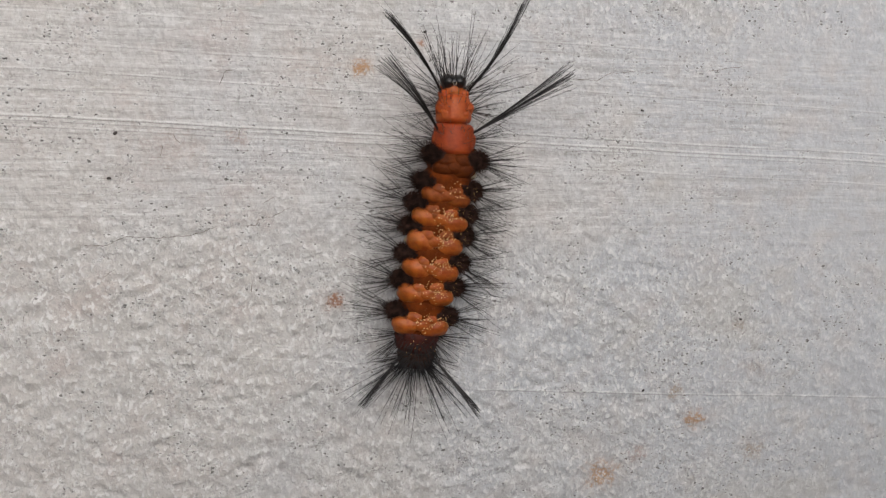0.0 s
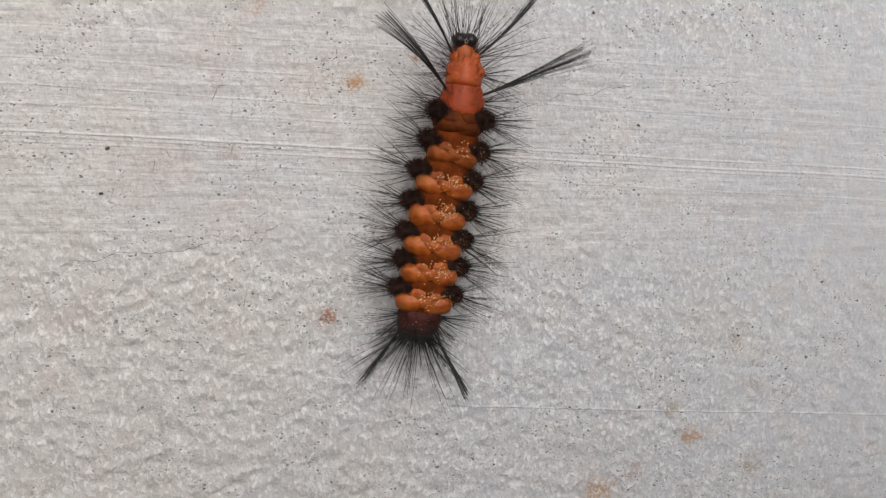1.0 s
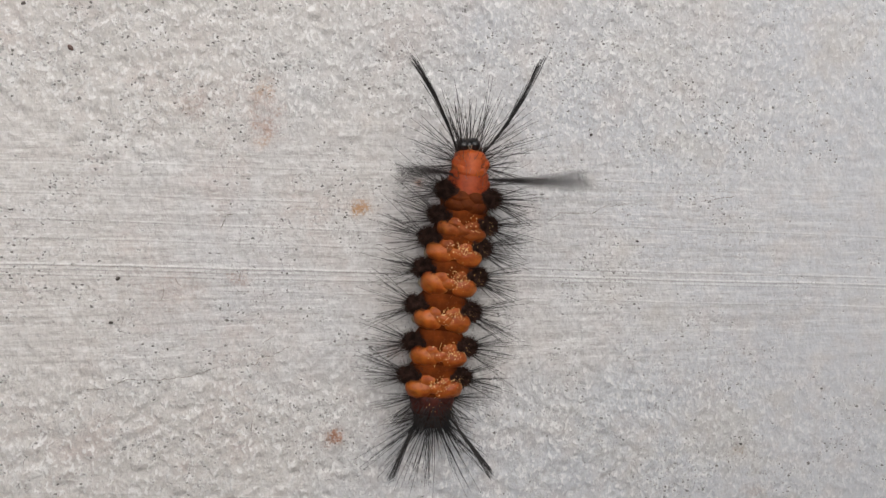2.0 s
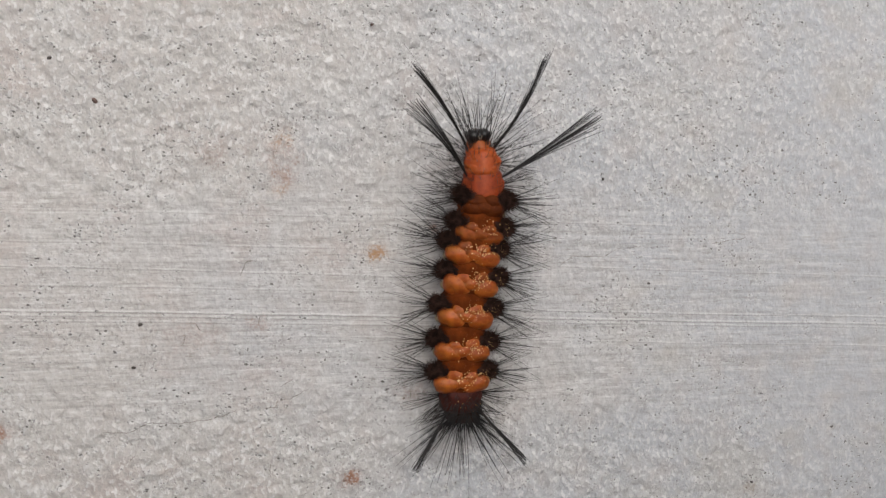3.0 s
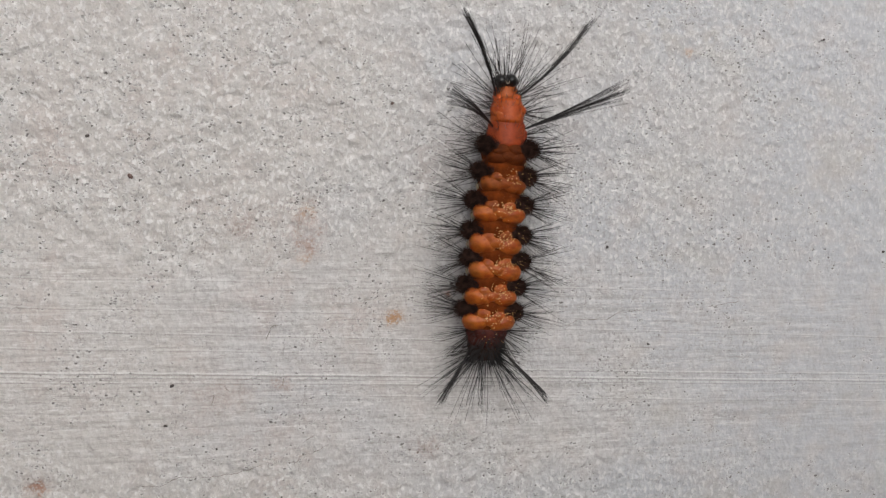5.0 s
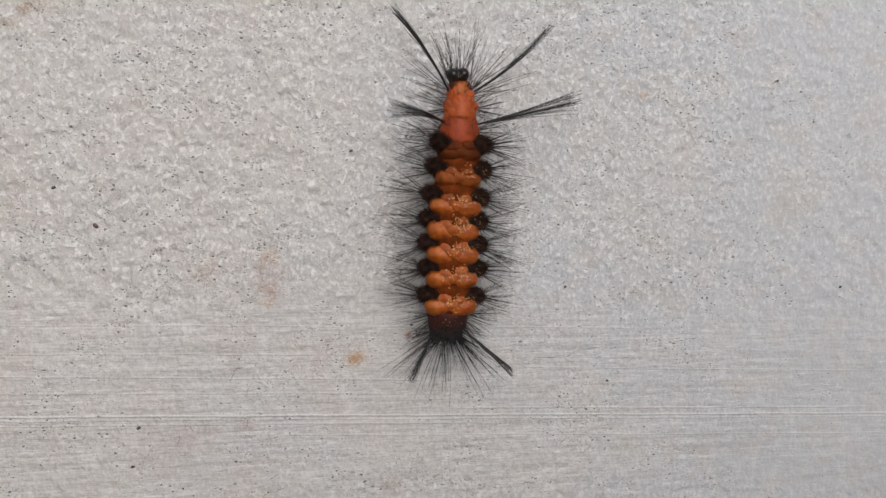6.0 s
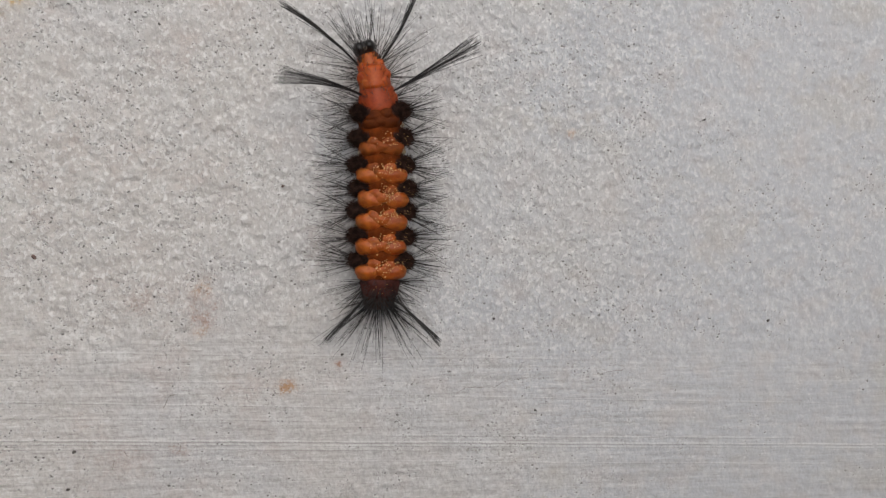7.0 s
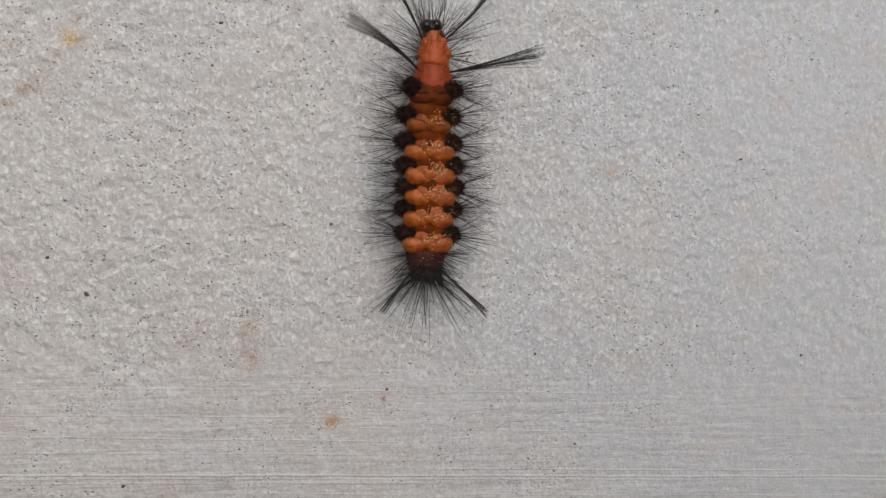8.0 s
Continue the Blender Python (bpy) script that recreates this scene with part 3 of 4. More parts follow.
def build_segment(kind, wide):
    """One belly segment: a barrel, its tufts, back lobes and bristles. kind: dark, dull or amber."""
    lobe = {"dark": RUSSET, "dull": DULL_AMBER, "amber": AMBER}[kind]
    label = {"dark": "dark red-brown body segment", "dull": "brownish orange body segment", "amber": "body segment with plump amber lobes"}[kind]
    half, tall = (2.2, 2.0) if kind == "dark" else (2.75, 2.2)
    body = part("body_segment", Shape().barrel(half, 3.0, tall, tall + 0.15, 2.4, folds=0.03), UMBER, caterpillar, label)
    for side in (-1, 1):
        tuft(body, side, (side * (wide - 0.62), 0.35, 3.0), (1.6, 1.3, 1.15), 1500)
        bristles(body, side, (side * (wide - 0.1), 0.25, 3.0), 27, (3.9, 7.2), 32)
        bristles(body, side, (side * (wide - 0.3), -0.2, 1.5), 6, (3.4, 6.0), 26, 92, (-8, 12))
        grow = {"dark": 0.74, "dull": 0.86, "amber": 1.0}[kind]
        tilt, plump = side * 5 + rng.uniform(-10, 10), rng.uniform(0.93, 1.07)
        big = Shape().lump((side * 1.3 * grow, -0.95, 3.5), (1.95 * grow, 1.2 * grow * plump, 1.15), tilt, 26, 16, 0.05)
        big.lump((side * 2.0 * grow, -1.02 + rng.uniform(-0.15, 0.15), 3.3), (1.2 * grow, 1.14 * grow * plump, 1.08), tilt, 22, 14, 0.05)
        part("back_lobe", big, lobe, body, "" if kind == "dark" else "plump smooth orange lobe")
        small = Shape().lump((side * 0.72, -0.1 + rng.uniform(-0.15, 0.15), 3.95), (1.2, 0.8, 0.74), side * rng.uniform(-15, 20), 20, 12, 0.08)
        small.lump((side * 0.6, 0.2 + rng.uniform(-0.2, 0.15), 3.8), (0.95, 0.6, 0.52), side * -10, 16, 10, 0.1)
        small.lump((side * rng.uniform(0.2, 0.9), -0.75 + rng.uniform(-0.3, 0.3), 4.25), (0.7, 0.55, 0.42), rng.uniform(-60, 60), 16, 10, 0.08)
        part("middle_lobe", small, DULL_AMBER if kind == "amber" and rng.random() < 0.2 else lobe, body)
        part("side_wart", Shape().lump((side * (wide - 0.95), -1.35, 2.1), (0.85 if side > 0 else 0.6, 0.6, 0.7), 0, 14, 9, 0.08), PALE, body, "pale translucent side wart")
    part("middle_lobe", Shape().lump((rng.uniform(-0.2, 0.2), -0.75, 4.0), (1.15, 0.8, 0.8), rng.uniform(-20, 20), 18, 12, 0.06), lobe, body)
    if kind != "dark":
        granules(body, 64 if kind == "amber" else 26, (0.75, -0.3, 4.86), (0.85, 0.55), (0.035, 0.1))
        granules(body, 14, (wide - 0.3, 0.1, 4.75), (0.35, 0.4), (0.03, 0.06))
    return body


def build_rump():
    body = part("rump_segment", Shape().barrel(2.2, 2.5, 2.0, 2.2, 2.8, folds=0.03, taper=0.0), MAROON, caterpillar, "dark maroon rump segment")
    for side in (-1, 1):
        part("back_lobe", Shape().lump((side * 0.95, 0.2, 3.5), (0.95, 0.95, 0.65), 0, 16, 10, 0.08), MAROON, body)
        bristles(body, side, (side * 1.9, -0.1, 2.4), 38, (3.0, 6.0), 34, 114, (-4, 34))
    fur = Shape()
    for _ in range(260):
        x, y = rng.uniform(-2.0, 2.0), rng.uniform(-1.7, 0.7)
        fur.hair((x, y, 2.1 + 1.95 * math.sqrt(max(0.05, 1 - (x / 2.5) ** 2))), (x * 0.5, -0.8, 0.6), rng.uniform(0.4, 1.0), (0, -0.1, -0.3), 0.026, 0.006, 2)
    tagged(part("fur", fur, HAIR, body, "short black fur"), kind="stuff")
    granules(body, 9, (0.2, -0.3, 4.35), (0.8, 0.5), (0.035, 0.06))
    return body


def build_tail():
    body = part("tail_segment", Shape().barrel(1.75, 2.15, 1.65, 1.85, 3.0, folds=0.03, taper=-0.03), VELVET, caterpillar, "black hairy tail end")
    pad = Shape()
    for _ in range(320):
        x, y = rng.uniform(-1.7, 1.7), rng.uniform(-1.5, 1.3)
        z = 1.85 + 1.55 * math.sqrt(max(0.05, 1 - (x / 1.9) ** 2))
        pad.hair((x, y, z - 0.1), (x * 0.9, -0.9, 0.45), rng.uniform(0.6, 1.7), (0, -0.1, -0.25), 0.04, 0.010, 3)
    tagged(part("fur", pad, HAIR, body, "short black fur"), kind="stuff")
    back = fan(Shape(), 80, (0, -1.0, 2.2), 62, 180, (-2, 34), (4.0, 9.8), 0.038, 0.2, 0.06, 6, 1.5)
    tagged(part("bristles", back, HAIR, body, "long black bristles fanned out behind"), kind="stuff")
    for side in (-1, 1):
        bristles(body, side, (side * 1.5, -0.5, 2.0), 22, (3.0, 5.8), 34, 122, (-4, 30))
    granules(body, 8, (0.1, 0.6, 3.6), (0.8, 0.4), (0.035, 0.06))
    return body


def pencil(parent, length, root, tip, hairs, curl, wisps, label):
    """A hair pencil along y: many stiff hairs bound at the root, loosely brushed out at the end."""
    shape = Shape()
    for k in range(hairs):
        q, r = rng.uniform(0, 2 * math.pi), math.sqrt(rng.random())
        start = (root * r * math.cos(q), rng.uniform(-0.1, 0.1), root * r * math.sin(q))
        own = length * (rng.uniform(0.88, 1.0) if k % 4 else rng.uniform(0.5, 0.9))
        dx, dz = (tip - root) * r * math.cos(q) + rng.normal(0, tip * 0.1), (tip - root) * r * math.sin(q) * 0.6
        way = (dx * 0.25 - curl * length, length, dz * 0.25)
        bend = (dx * 0.75 / length + curl + rng.normal(0, 0.005), 0, dz * 0.75 / length)
        shape.hair(start, way, own, bend, 0.024, 0.031, 8, 0.2)
    for _ in range(wisps):
        shape.hair((0, 0, 0), (-curl, 1, 0), length * rng.uniform(1.08, 1.2), (curl + rng.normal(0, 0.03), 0, rng.normal(0, 0.03)), 0.035, 0.012, 8)
    return part("hair_pencil", shape, HAIR, parent, label)


HEAD, FIRST, SECOND, THIRD = build_head(), build_prothorax(), build_thorax(ORANGE, 1.7, 1.95, 0.09, "bright orange second segment"), build_thorax(RED, 1.95, 2.35, 0.04, "red-orange third segment")
BELLY = [build_segment(kind, wide) for kind, wide in (("dark", 3.05), ("dull", 3.3), ("amber", 3.5), ("amber", 3.6), ("amber", 3.6), ("amber", 3.55), ("amber", 3.45))]
RUMP, TAIL = build_rump(), build_tail()
PENCILS = {
    "front_left": (pencil(FIRST, 12.4, 0.12, 0.38, 23, -0.15, 2, "long thin black hair pencil"), (-1.35, -0.3, 2.3)),
    "front_right": (pencil(FIRST, 13.0, 0.12, 0.34, 23, -0.19, 1, "long thin black hair pencil"), (1.35, -0.3, 2.3)),
    "middle_left": (pencil(THIRD, 12.8, 0.1, 1.2, 34, -0.14, 0, "black hair pencil brushed out at its end"), (-1.95, 0.8, 2.9)),
    "middle_right": (pencil(THIRD, 13.2, 0.1, 1.45, 34, 0.0, 0, "black hair pencil brushed out at its end"), (1.95, 0.8, 2.9)),
    "rear_left": (pencil(TAIL, 8.5, 0.08, 0.55, 30, 0.03, 1, "short black hair pencil at the tail"), (-1.5, 0.2, 1.9)),
    "rear_right": (pencil(TAIL, 9.4, 0.08, 0.5, 30, 0.03, 0, "short black hair pencil at the tail"), (1.5, 0.2, 1.9)),
}


def motions():
    """The crawl: the whole caterpillar goes ahead while a wave of stretching runs through its pieces, and the hair pencils swing."""
    # seconds, place in mm (pieces: from the caterpillar's own place), turn in degrees
    MOVES = {
        "caterpillar": [(0, -1.3, 2.21, 0), (0.5, -0.55, 5.97, 0), (0.7, -0.49, 6.3, 0), (0.8, -0.46, 6.46, 0), (1, -0.39, 6.79, 0), (1.5, 0.34, 9.83, 0), (1.8, 0.37, 11.75, 0), (2, 0.39, 13.03, 0), (2.2, 0.6, 13.09, 0), (2.6, 0.87, 15.5, 0), (2.95, 1.11, 17.6, 0), (3.3, 1.35, 19.7, 0), (3.5, 1.42, 20.58, 0), (3.7, 1.61, 22.02, 0), (4, 1.9, 24.18, 0), (4.2, 1.91, 25.97, 0), (4.5, 1.94, 28.65, 0), (4.7, 2.5, 29.04, 0), (5, 2.46, 30.92, 0), (5.4, 2.41, 33.43, 0), (5.6, 2.38, 34.69, 0), (5.8, 2.36, 35.94, 0), (6, 2.47, 37.85, 0), (6.5, 2.67, 43.77, 0), (6.7, 2.72, 44.68, 0), (7, 2.79, 46.05, 0), (7.2, 2.62, 48.32, 0), (7.5, 2.38, 51.73, 0), (7.7, 2.45, 52.61, 0), (8, 2.57, 53.92, 0)],
        "head": [(0, 1.93, 16.66, 1.09), (0.5, 2.64, 13.67, -9.49), (0.7, 5.6, 14.28, -25.2), (0.8, 3.64, 16.82, -10.81), (1, 2.88, 18.22, -0.04), (1.5, 2.17, 16.3, -0.52), (1.8, 2.28, 14, 6.48), (2, 2.25, 14.46, 3.73), (2.2, 1.56, 16.77, 3.69), (2.6, 1.64, 18.6, 4.76), (2.95, 1.11, 16.63, 6.65), (3.3, 0.65, 13.53, 6.86), (3.5, 1.66, 16.52, -2.08), (3.7, 0.63, 17.1, 6.22), (4, -0.42, 16.11, 12.74), (4.2, -0.3, 15.35, 18.06), (4.5, 1.97, 16.08, -3.73), (4.7, 2, 17.72, -3.08), (5, 1.15, 18.33, 3.27), (5.4, 0.8, 16.48, 6.71), (5.6, 0.8, 16.92, 6.12), (5.8, 0.48, 18.71, 7.06), (6, 0.73, 17.82, 3.53), (6.5, 0.5, 13.1, 11.72), (6.7, -0.92, 15.33, 11.06), (7, -2.34, 17.74, 17.91), (7.2, -2.03, 17.62, 15.52), (7.5, -1.69, 13.62, 22.97), (7.7, 1.03, 17.27, -12.91), (8, 0.01, 17.88, 5.8)],
        "prothorax": [(0, 1.96, 15.81, 0.54), (0.5, 2.42, 12.58, -7.97), (0.7, 5.41, 13.65, -27.69), (0.8, 3.49, 15.71, -11.43), (1, 2.92, 16.96, -2.17), (1.5, 2.17, 14.64, -2.28), (1.8, 2.52, 12.41, 2.64), (2, 2.41, 13.8, -0.73), (2.2, 1.65, 15.68, 2.53), (2.6, 1.84, 17.14, 2.15), (2.95, 1.31, 15.15, 4.57), (3.3, 0.78, 12.71, 6.58), (3.5, 1.72, 15.29, -3.09), (3.7, 0.79, 15.55, 4.68), (4, 0.2, 14.27, 10.18), (4.2, 0.16, 13.39, 17.93), (4.5, 1.95, 14.48, -4.72), (4.7, 2.06, 16.4, -4.58), (5, 1.3, 16.79, 1.4), (5.4, 1.01, 14.82, 4.49), (5.6, 1.01, 15.78, 3.53), (5.8, 0.83, 17.07, 4.75), (6, 1.02, 16.01, 1.27), (6.5, 0.71, 12.47, 5.54), (6.7, -0.54, 14.3, 8.26), (7, -1.68, 16.06, 15.03), (7.2, -1.65, 15.74, 15.53), (7.5, -1.24, 12.78, 19.45), (7.7, 0.53, 16.28, -9.23), (8, 0.32, 16.39, 2.39)],
        "mesothorax": [(0, 1.99, 13.72, 0.04), (0.5, 2.24, 11.28, -6.45), (0.7, 4.58, 12.1, -29.74), (0.8, 2.96, 13.3, -11.75), (1, 2.88, 14.78, -4.72), (1.5, 2.13, 12.32, -4.92), (1.8, 2.6, 11.17, -3.45), (2, 2.39, 12.31, -4.62), (2.2, 1.78, 13.39, 0.9), (2.6, 1.97, 14.69, -0.98), (2.95, 1.51, 13.23, 1.78), (3.3, 0.87, 11.7, 6.73), (3.5, 1.55, 13.4, -2.7), (3.7, 1.01, 13.62, 2.27), (4, 0.47, 12.18, 8), (4.2, 0.73, 12.18, 15.2), (4.5, 1.72, 12.4, -5.51), (4.7, 1.8, 14.16, -5.54), (5, 1.35, 14.73, -0.74), (5.4, 1.15, 13.54, 0.88), (5.6, 1.11, 14.02, 0.72), (5.8, 0.95, 14.85, 2.57), (6, 0.98, 13.87, -0.54), (6.5, 0.83, 11.48, 0.02), (6.7, -0.31, 12.17, 5.77), (7, -1.14, 14.01, 11.54), (7.2, -0.93, 13.65, 14.26), (7.5, -0.93, 11.82, 16.67), (7.7, 0.22, 13.74, -6.39), (8, 0.38, 14.21, -1.22)],
        "metathorax": [(0, 1.99, 10.48, -4.32), (0.5, 2.03, 9.27, -9.16), (0.7, 3.37, 10.03, -26.89), (0.8, 2.36, 10.52, -11.82), (1, 2.64, 11.8, -7.14), (1.5, 1.9, 9.45, -7.3), (1.8, 2.47, 9.67, -10.63), (2, 2.2, 10.14, -7.05), (2.2, 1.83, 10.75, -2.4), (2.6, 1.91, 11.49, -3.76), (2.95, 1.59, 10.66, -2.01), (3.3, 1.08, 9.85, 0.46), (3.5, 1.35, 10.71, -4.72), (3.7, 1.13, 10.99, 0.31), (4, 0.74, 9.62, 2.42), (4.2, 1.23, 10.63, 4.7), (4.5, 1.48, 10.2, -5.97), (4.7, 1.49, 11.45, -7.51), (5, 1.3, 12.04, -2.91), (5.4, 1.16, 11.87, -1.55), (5.6, 1.12, 11.74, -1.39), (5.8, 1.02, 12.13, -0.17), (6, 0.88, 11.16, -2.05), (6.5, 0.82, 9.78, -1.97), (6.7, -0.12, 9.76, 4.65), (7, -0.63, 11.36, 8.24), (7.2, -0.2, 11.04, 8.42), (7.5, -0.45, 10.11, 8.89), (7.7, -0.07, 10.52, -3.69), (8, 0.28, 11.42, -3.18)],
        "segment1": [(0, 1.97, 8.12, -7.55), (0.5, 1.85, 7.51, -12.12), (0.7, 2.66, 8.84, -23.87), (0.8, 2.16, 9.33, -13.06), (1, 2.33, 9.8, -10.67), (1.5, 1.56, 7.66, -9.97), (1.8, 2.28, 8.39, -14.36), (2, 2, 8.68, -11.44), (2.2, 1.75, 9.61, -7.37), (2.6, 1.71, 9.47, -8.13), (2.95, 1.51, 8.78, -7.37), (3.3, 1.34, 8.03, -5.23), (3.5, 1.46, 9.68, -7.75), (3.7, 1.05, 9.03, -4.48), (4, 1.11, 7.83, -1.72), (4.2, 1.35, 9, -2.51), (4.5, 1.43, 9.12, -7.56), (4.7, 1.43, 9.97, -7.6), (5, 1.21, 10.17, -5.2), (5.4, 1.08, 10.33, -5.03), (5.6, 1.08, 10.28, -4.79), (5.8, 1.13, 10.43, -3.77), (6, 0.96, 9.23, -3.58), (6.5, 0.71, 8.3, -4.46), (6.7, 0.02, 8.72, 1.99), (7, -0.34, 9.46, 4.81), (7.2, 0.02, 9.17, 4.11), (7.5, 0.06, 8.45, 5.36), (7.7, -0.3, 8.88, -1.76), (8, 0.17, 9.63, -2.67)],
        "segment2": [(0, 1.15, 4.99, -10.77), (0.5, 1.22, 5.11, -12.32), (0.7, 1.38, 5.7, -18.59), (0.8, 1.46, 6, -12.65), (1, 1.62, 6.59, -12.61), (1.5, 0.97, 5.27, -11.34), (1.8, 1.24, 5.62, -14.35), (2, 1.43, 5.85, -12.22), (2.2, 1.28, 6.74, -9.64), (2.6, 1.12, 6.21, -9.42), (2.95, 0.98, 5.74, -8.48), (3.3, 0.84, 5.28, -6.24), (3.5, 1.01, 6.64, -7.19), (3.7, 0.84, 5.99, -5.89), (4, 0.59, 5.02, -4.43), (4.2, 0.8, 5.62, -6.58), (4.5, 1.12, 6.53, -8.25), (4.7, 0.8, 6.9, -7.43), (5, 0.8, 7.01, -6.16), (5.4, 0.8, 7.16, -5.6), (5.6, 0.8, 7.24, -5.46), (5.8, 0.8, 7.31, -4.83), (6, 0.67, 6.26, -4.51), (6.5, 0.46, 5.12, -4.78), (6.7, 0.17, 5.6, 0.68), (7, -0.27, 6.31, 3.17), (7.2, -0.2, 5.93, 1.06), (7.5, -0.08, 5.37, 2.56), (7.7, -0.15, 5.72, 0.37), (8, -0.25, 6.23, -1.39)],
        "segment3": [(0, 0.5, 2.5, -12.47), (0.5, 0.4, 2.7, -13.51), (0.7, 0.53, 2.94, -15.16), (0.8, 0.59, 3.06, -12.3), (1, 0.72, 3.3, -12.08), (1.5, 0.41, 2.55, -10.92), (1.8, 0.51, 3, -13.75), (2, 0.57, 3.31, -12.3), (2.2, 0.52, 3.63, -10.17), (2.6, 0.36, 3.48, -10.13), (2.95, 0.23, 3.35, -9.83), (3.3, 0.09, 3.22, -9.66), (3.5, 0.19, 3.43, -8.62), (3.7, 0.19, 3.04, -6.99), (4, 0.17, 2.44, -7.54), (4.2, 0.33, 2.9, -7.44), (4.5, 0.56, 3.59, -6.98), (4.7, 0.38, 3.48, -6.47), (5, 0.34, 3.58, -5.3), (5.4, 0.28, 3.71, -4.49), (5.6, 0.26, 3.77, -4.43), (5.8, 0.23, 3.84, -4.5), (6, 0.29, 2.89, -4.7), (6.5, 0.16, 2.89, -4.51), (6.7, 0.02, 2.91, -1.16), (7, -0.21, 2.95, 0.77), (7.2, -0.16, 2.93, -0.57), (7.5, -0.09, 2.9, -0.21), (7.7, -0.11, 2.91, 1.5), (8, -0.15, 2.93, -0.59)],
        "segment4": [(0, 0, 0, -11.22), (0.5, 0, 0, -11.62), (0.7, 0, 0, -11.25), (0.8, 0, 0, -11.07), (1, 0, 0, -10.7), (1.5, 0, 0, -10.46), (1.8, 0, 0, -10.46), (2, 0, 0, -10.47), (2.2, 0, 0, -9.53), (2.6, 0, 0, -9.05), (2.95, 0, 0, -8.59), (3.3, 0, 0, -8.11), (3.5, 0, 0, -7.36), (3.7, 0, 0, -7.48), (4, 0, 0, -7.69), (4.2, 0, 0, -6.85), (4.5, 0, 0, -5.87), (4.7, 0, 0, -6.26), (5, 0, 0, -5.51), (5.4, 0, 0, -4.57), (5.6, 0, 0, -4.11), (5.8, 0, 0, -3.68), (6, 0, 0, -3.53), (6.5, 0, 0, -3.47), (6.7, 0, 0, -2.02), (7, 0, 0, 0.33), (7.2, 0, 0, 0.91), (7.5, 0, 0, 1.7), (7.7, 0, 0, 1.34), (8, 0, 0, 0.72)],
        "segment5": [(0, -0.5, -3.04, -10.13), (0.5, -0.86, -3.79, -9.46), (0.7, -0.71, -3.6, -9.39), (0.8, -0.64, -3.51, -9.35), (1, -0.49, -3.32, -9.27), (1.5, -0.46, -2.85, -9.9), (1.8, -0.64, -3.53, -9.14), (2, -0.76, -3.98, -8.73), (2.2, -0.66, -3.83, -7.79), (2.6, -0.66, -3.75, -6.5), (2.95, -0.65, -3.68, -5.39), (3.3, -0.65, -3.62, -4.29), (3.5, -0.61, -3.96, -4.16), (3.7, -0.49, -3.55, -4.9), (4, -0.32, -2.94, -6.18), (4.2, -0.25, -3.31, -5.13), (4.5, -0.16, -3.85, -3.81), (4.7, -0.04, -3.01, -5.45), (5, -0.03, -3.21, -4.38), (5.4, -0, -3.46, -3.04), (5.6, 0.01, -3.59, -2.41), (5.8, 0.02, -3.72, -1.79), (6, -0.04, -2.91, -2.39), (6.5, -0.26, -4.05, -2.3), (6.7, -0.23, -3.54, -1.45), (7, -0.17, -2.78, 0.11), (7.2, -0.1, -3.21, 0.96), (7.5, 0.01, -3.86, 2.01), (7.7, 0.03, -3.4, 1.4), (8, 0.05, -2.71, 0.24)],
        "segment6": [(0, -1.01, -5.86, -9.53), (0.5, -1.49, -8.09, -9.76), (0.7, -1.23, -7.41, -9.36), (0.8, -1.1, -7.07, -9.14), (1, -0.83, -6.39, -8.65), (1.5, -1.11, -5.99, -9.95), (1.8, -1.13, -7.25, -8.4), (2, -1.15, -8.08, -7.49), (2.2, -1.09, -7.34, -6.12), (2.6, -1.05, -7.44, -5.35), (2.95, -1.02, -7.52, -4.7), (3.3, -1, -7.61, -4.09), (3.5, -0.76, -7.02, -5.28), (3.7, -0.81, -6.59, -5.69), (4, -0.89, -5.95, -6.35), (4.2, -0.66, -6.55, -4.38), (4.5, -0.32, -7.44, -1.58), (4.7, -0.63, -6.14, -4.55), (5, -0.49, -6.37, -3.57), (5.4, -0.3, -6.69, -2.33), (5.6, -0.21, -6.85, -1.74), (5.8, -0.12, -7.01, -1.16), (6, -0.08, -5.93, -2.16), (6.5, -0.35, -8.09, -2.05), (6.7, -0.29, -7.23, -1.74), (7, -0.2, -5.95, -1.17), (7.2, 0, -6.72, 0.43), (7.5, 0.31, -7.88, 2.44), (7.7, 0.15, -6.92, 1.25), (8, -0.1, -5.48, -0.98)],
        "segment7": [(0, -1.61, -9.33, -7.85), (0.5, -2.08, -12.18, -7.51), (0.7, -1.8, -11.12, -8.03), (0.8, -1.66, -10.59, -8.34), (1, -1.38, -9.52, -9.04), (1.5, -1.72, -9.69, -7.92), (1.8, -1.72, -10.85, -6.12), (2, -1.72, -11.62, -4.93), (2.2, -1.42, -10.52, -2.97), (2.6, -1.26, -10.8, -1.86), (2.95, -1.13, -11.04, -0.96), (3.3, -0.99, -11.29, -0.11), (3.5, -0.8, -10.21, -1.18), (3.7, -0.92, -9.87, -2.19), (4, -1.11, -9.38, -3.64), (4.2, -0.82, -9.85, -2.29), (4.5, -0.39, -10.56, -0.19), (4.7, -0.82, -9.08, -5), (5, -0.65, -9.34, -4.25), (5.4, -0.43, -9.69, -3.27), (5.6, -0.32, -9.86, -2.79), (5.8, -0.2, -10.03, -2.33), (6, -0.22, -9.27, -2.69), (6.5, -0.42, -11.64, -0.64), (6.7, -0.33, -10.6, -0.66), (7, -0.18, -9.04, -0.7), (7.2, 0.06, -10.06, 0.92), (7.5, 0.42, -11.59, 3.07), (7.7, 0.21, -10.39, 1.65), (8, -0.1, -8.6, -0.88)],
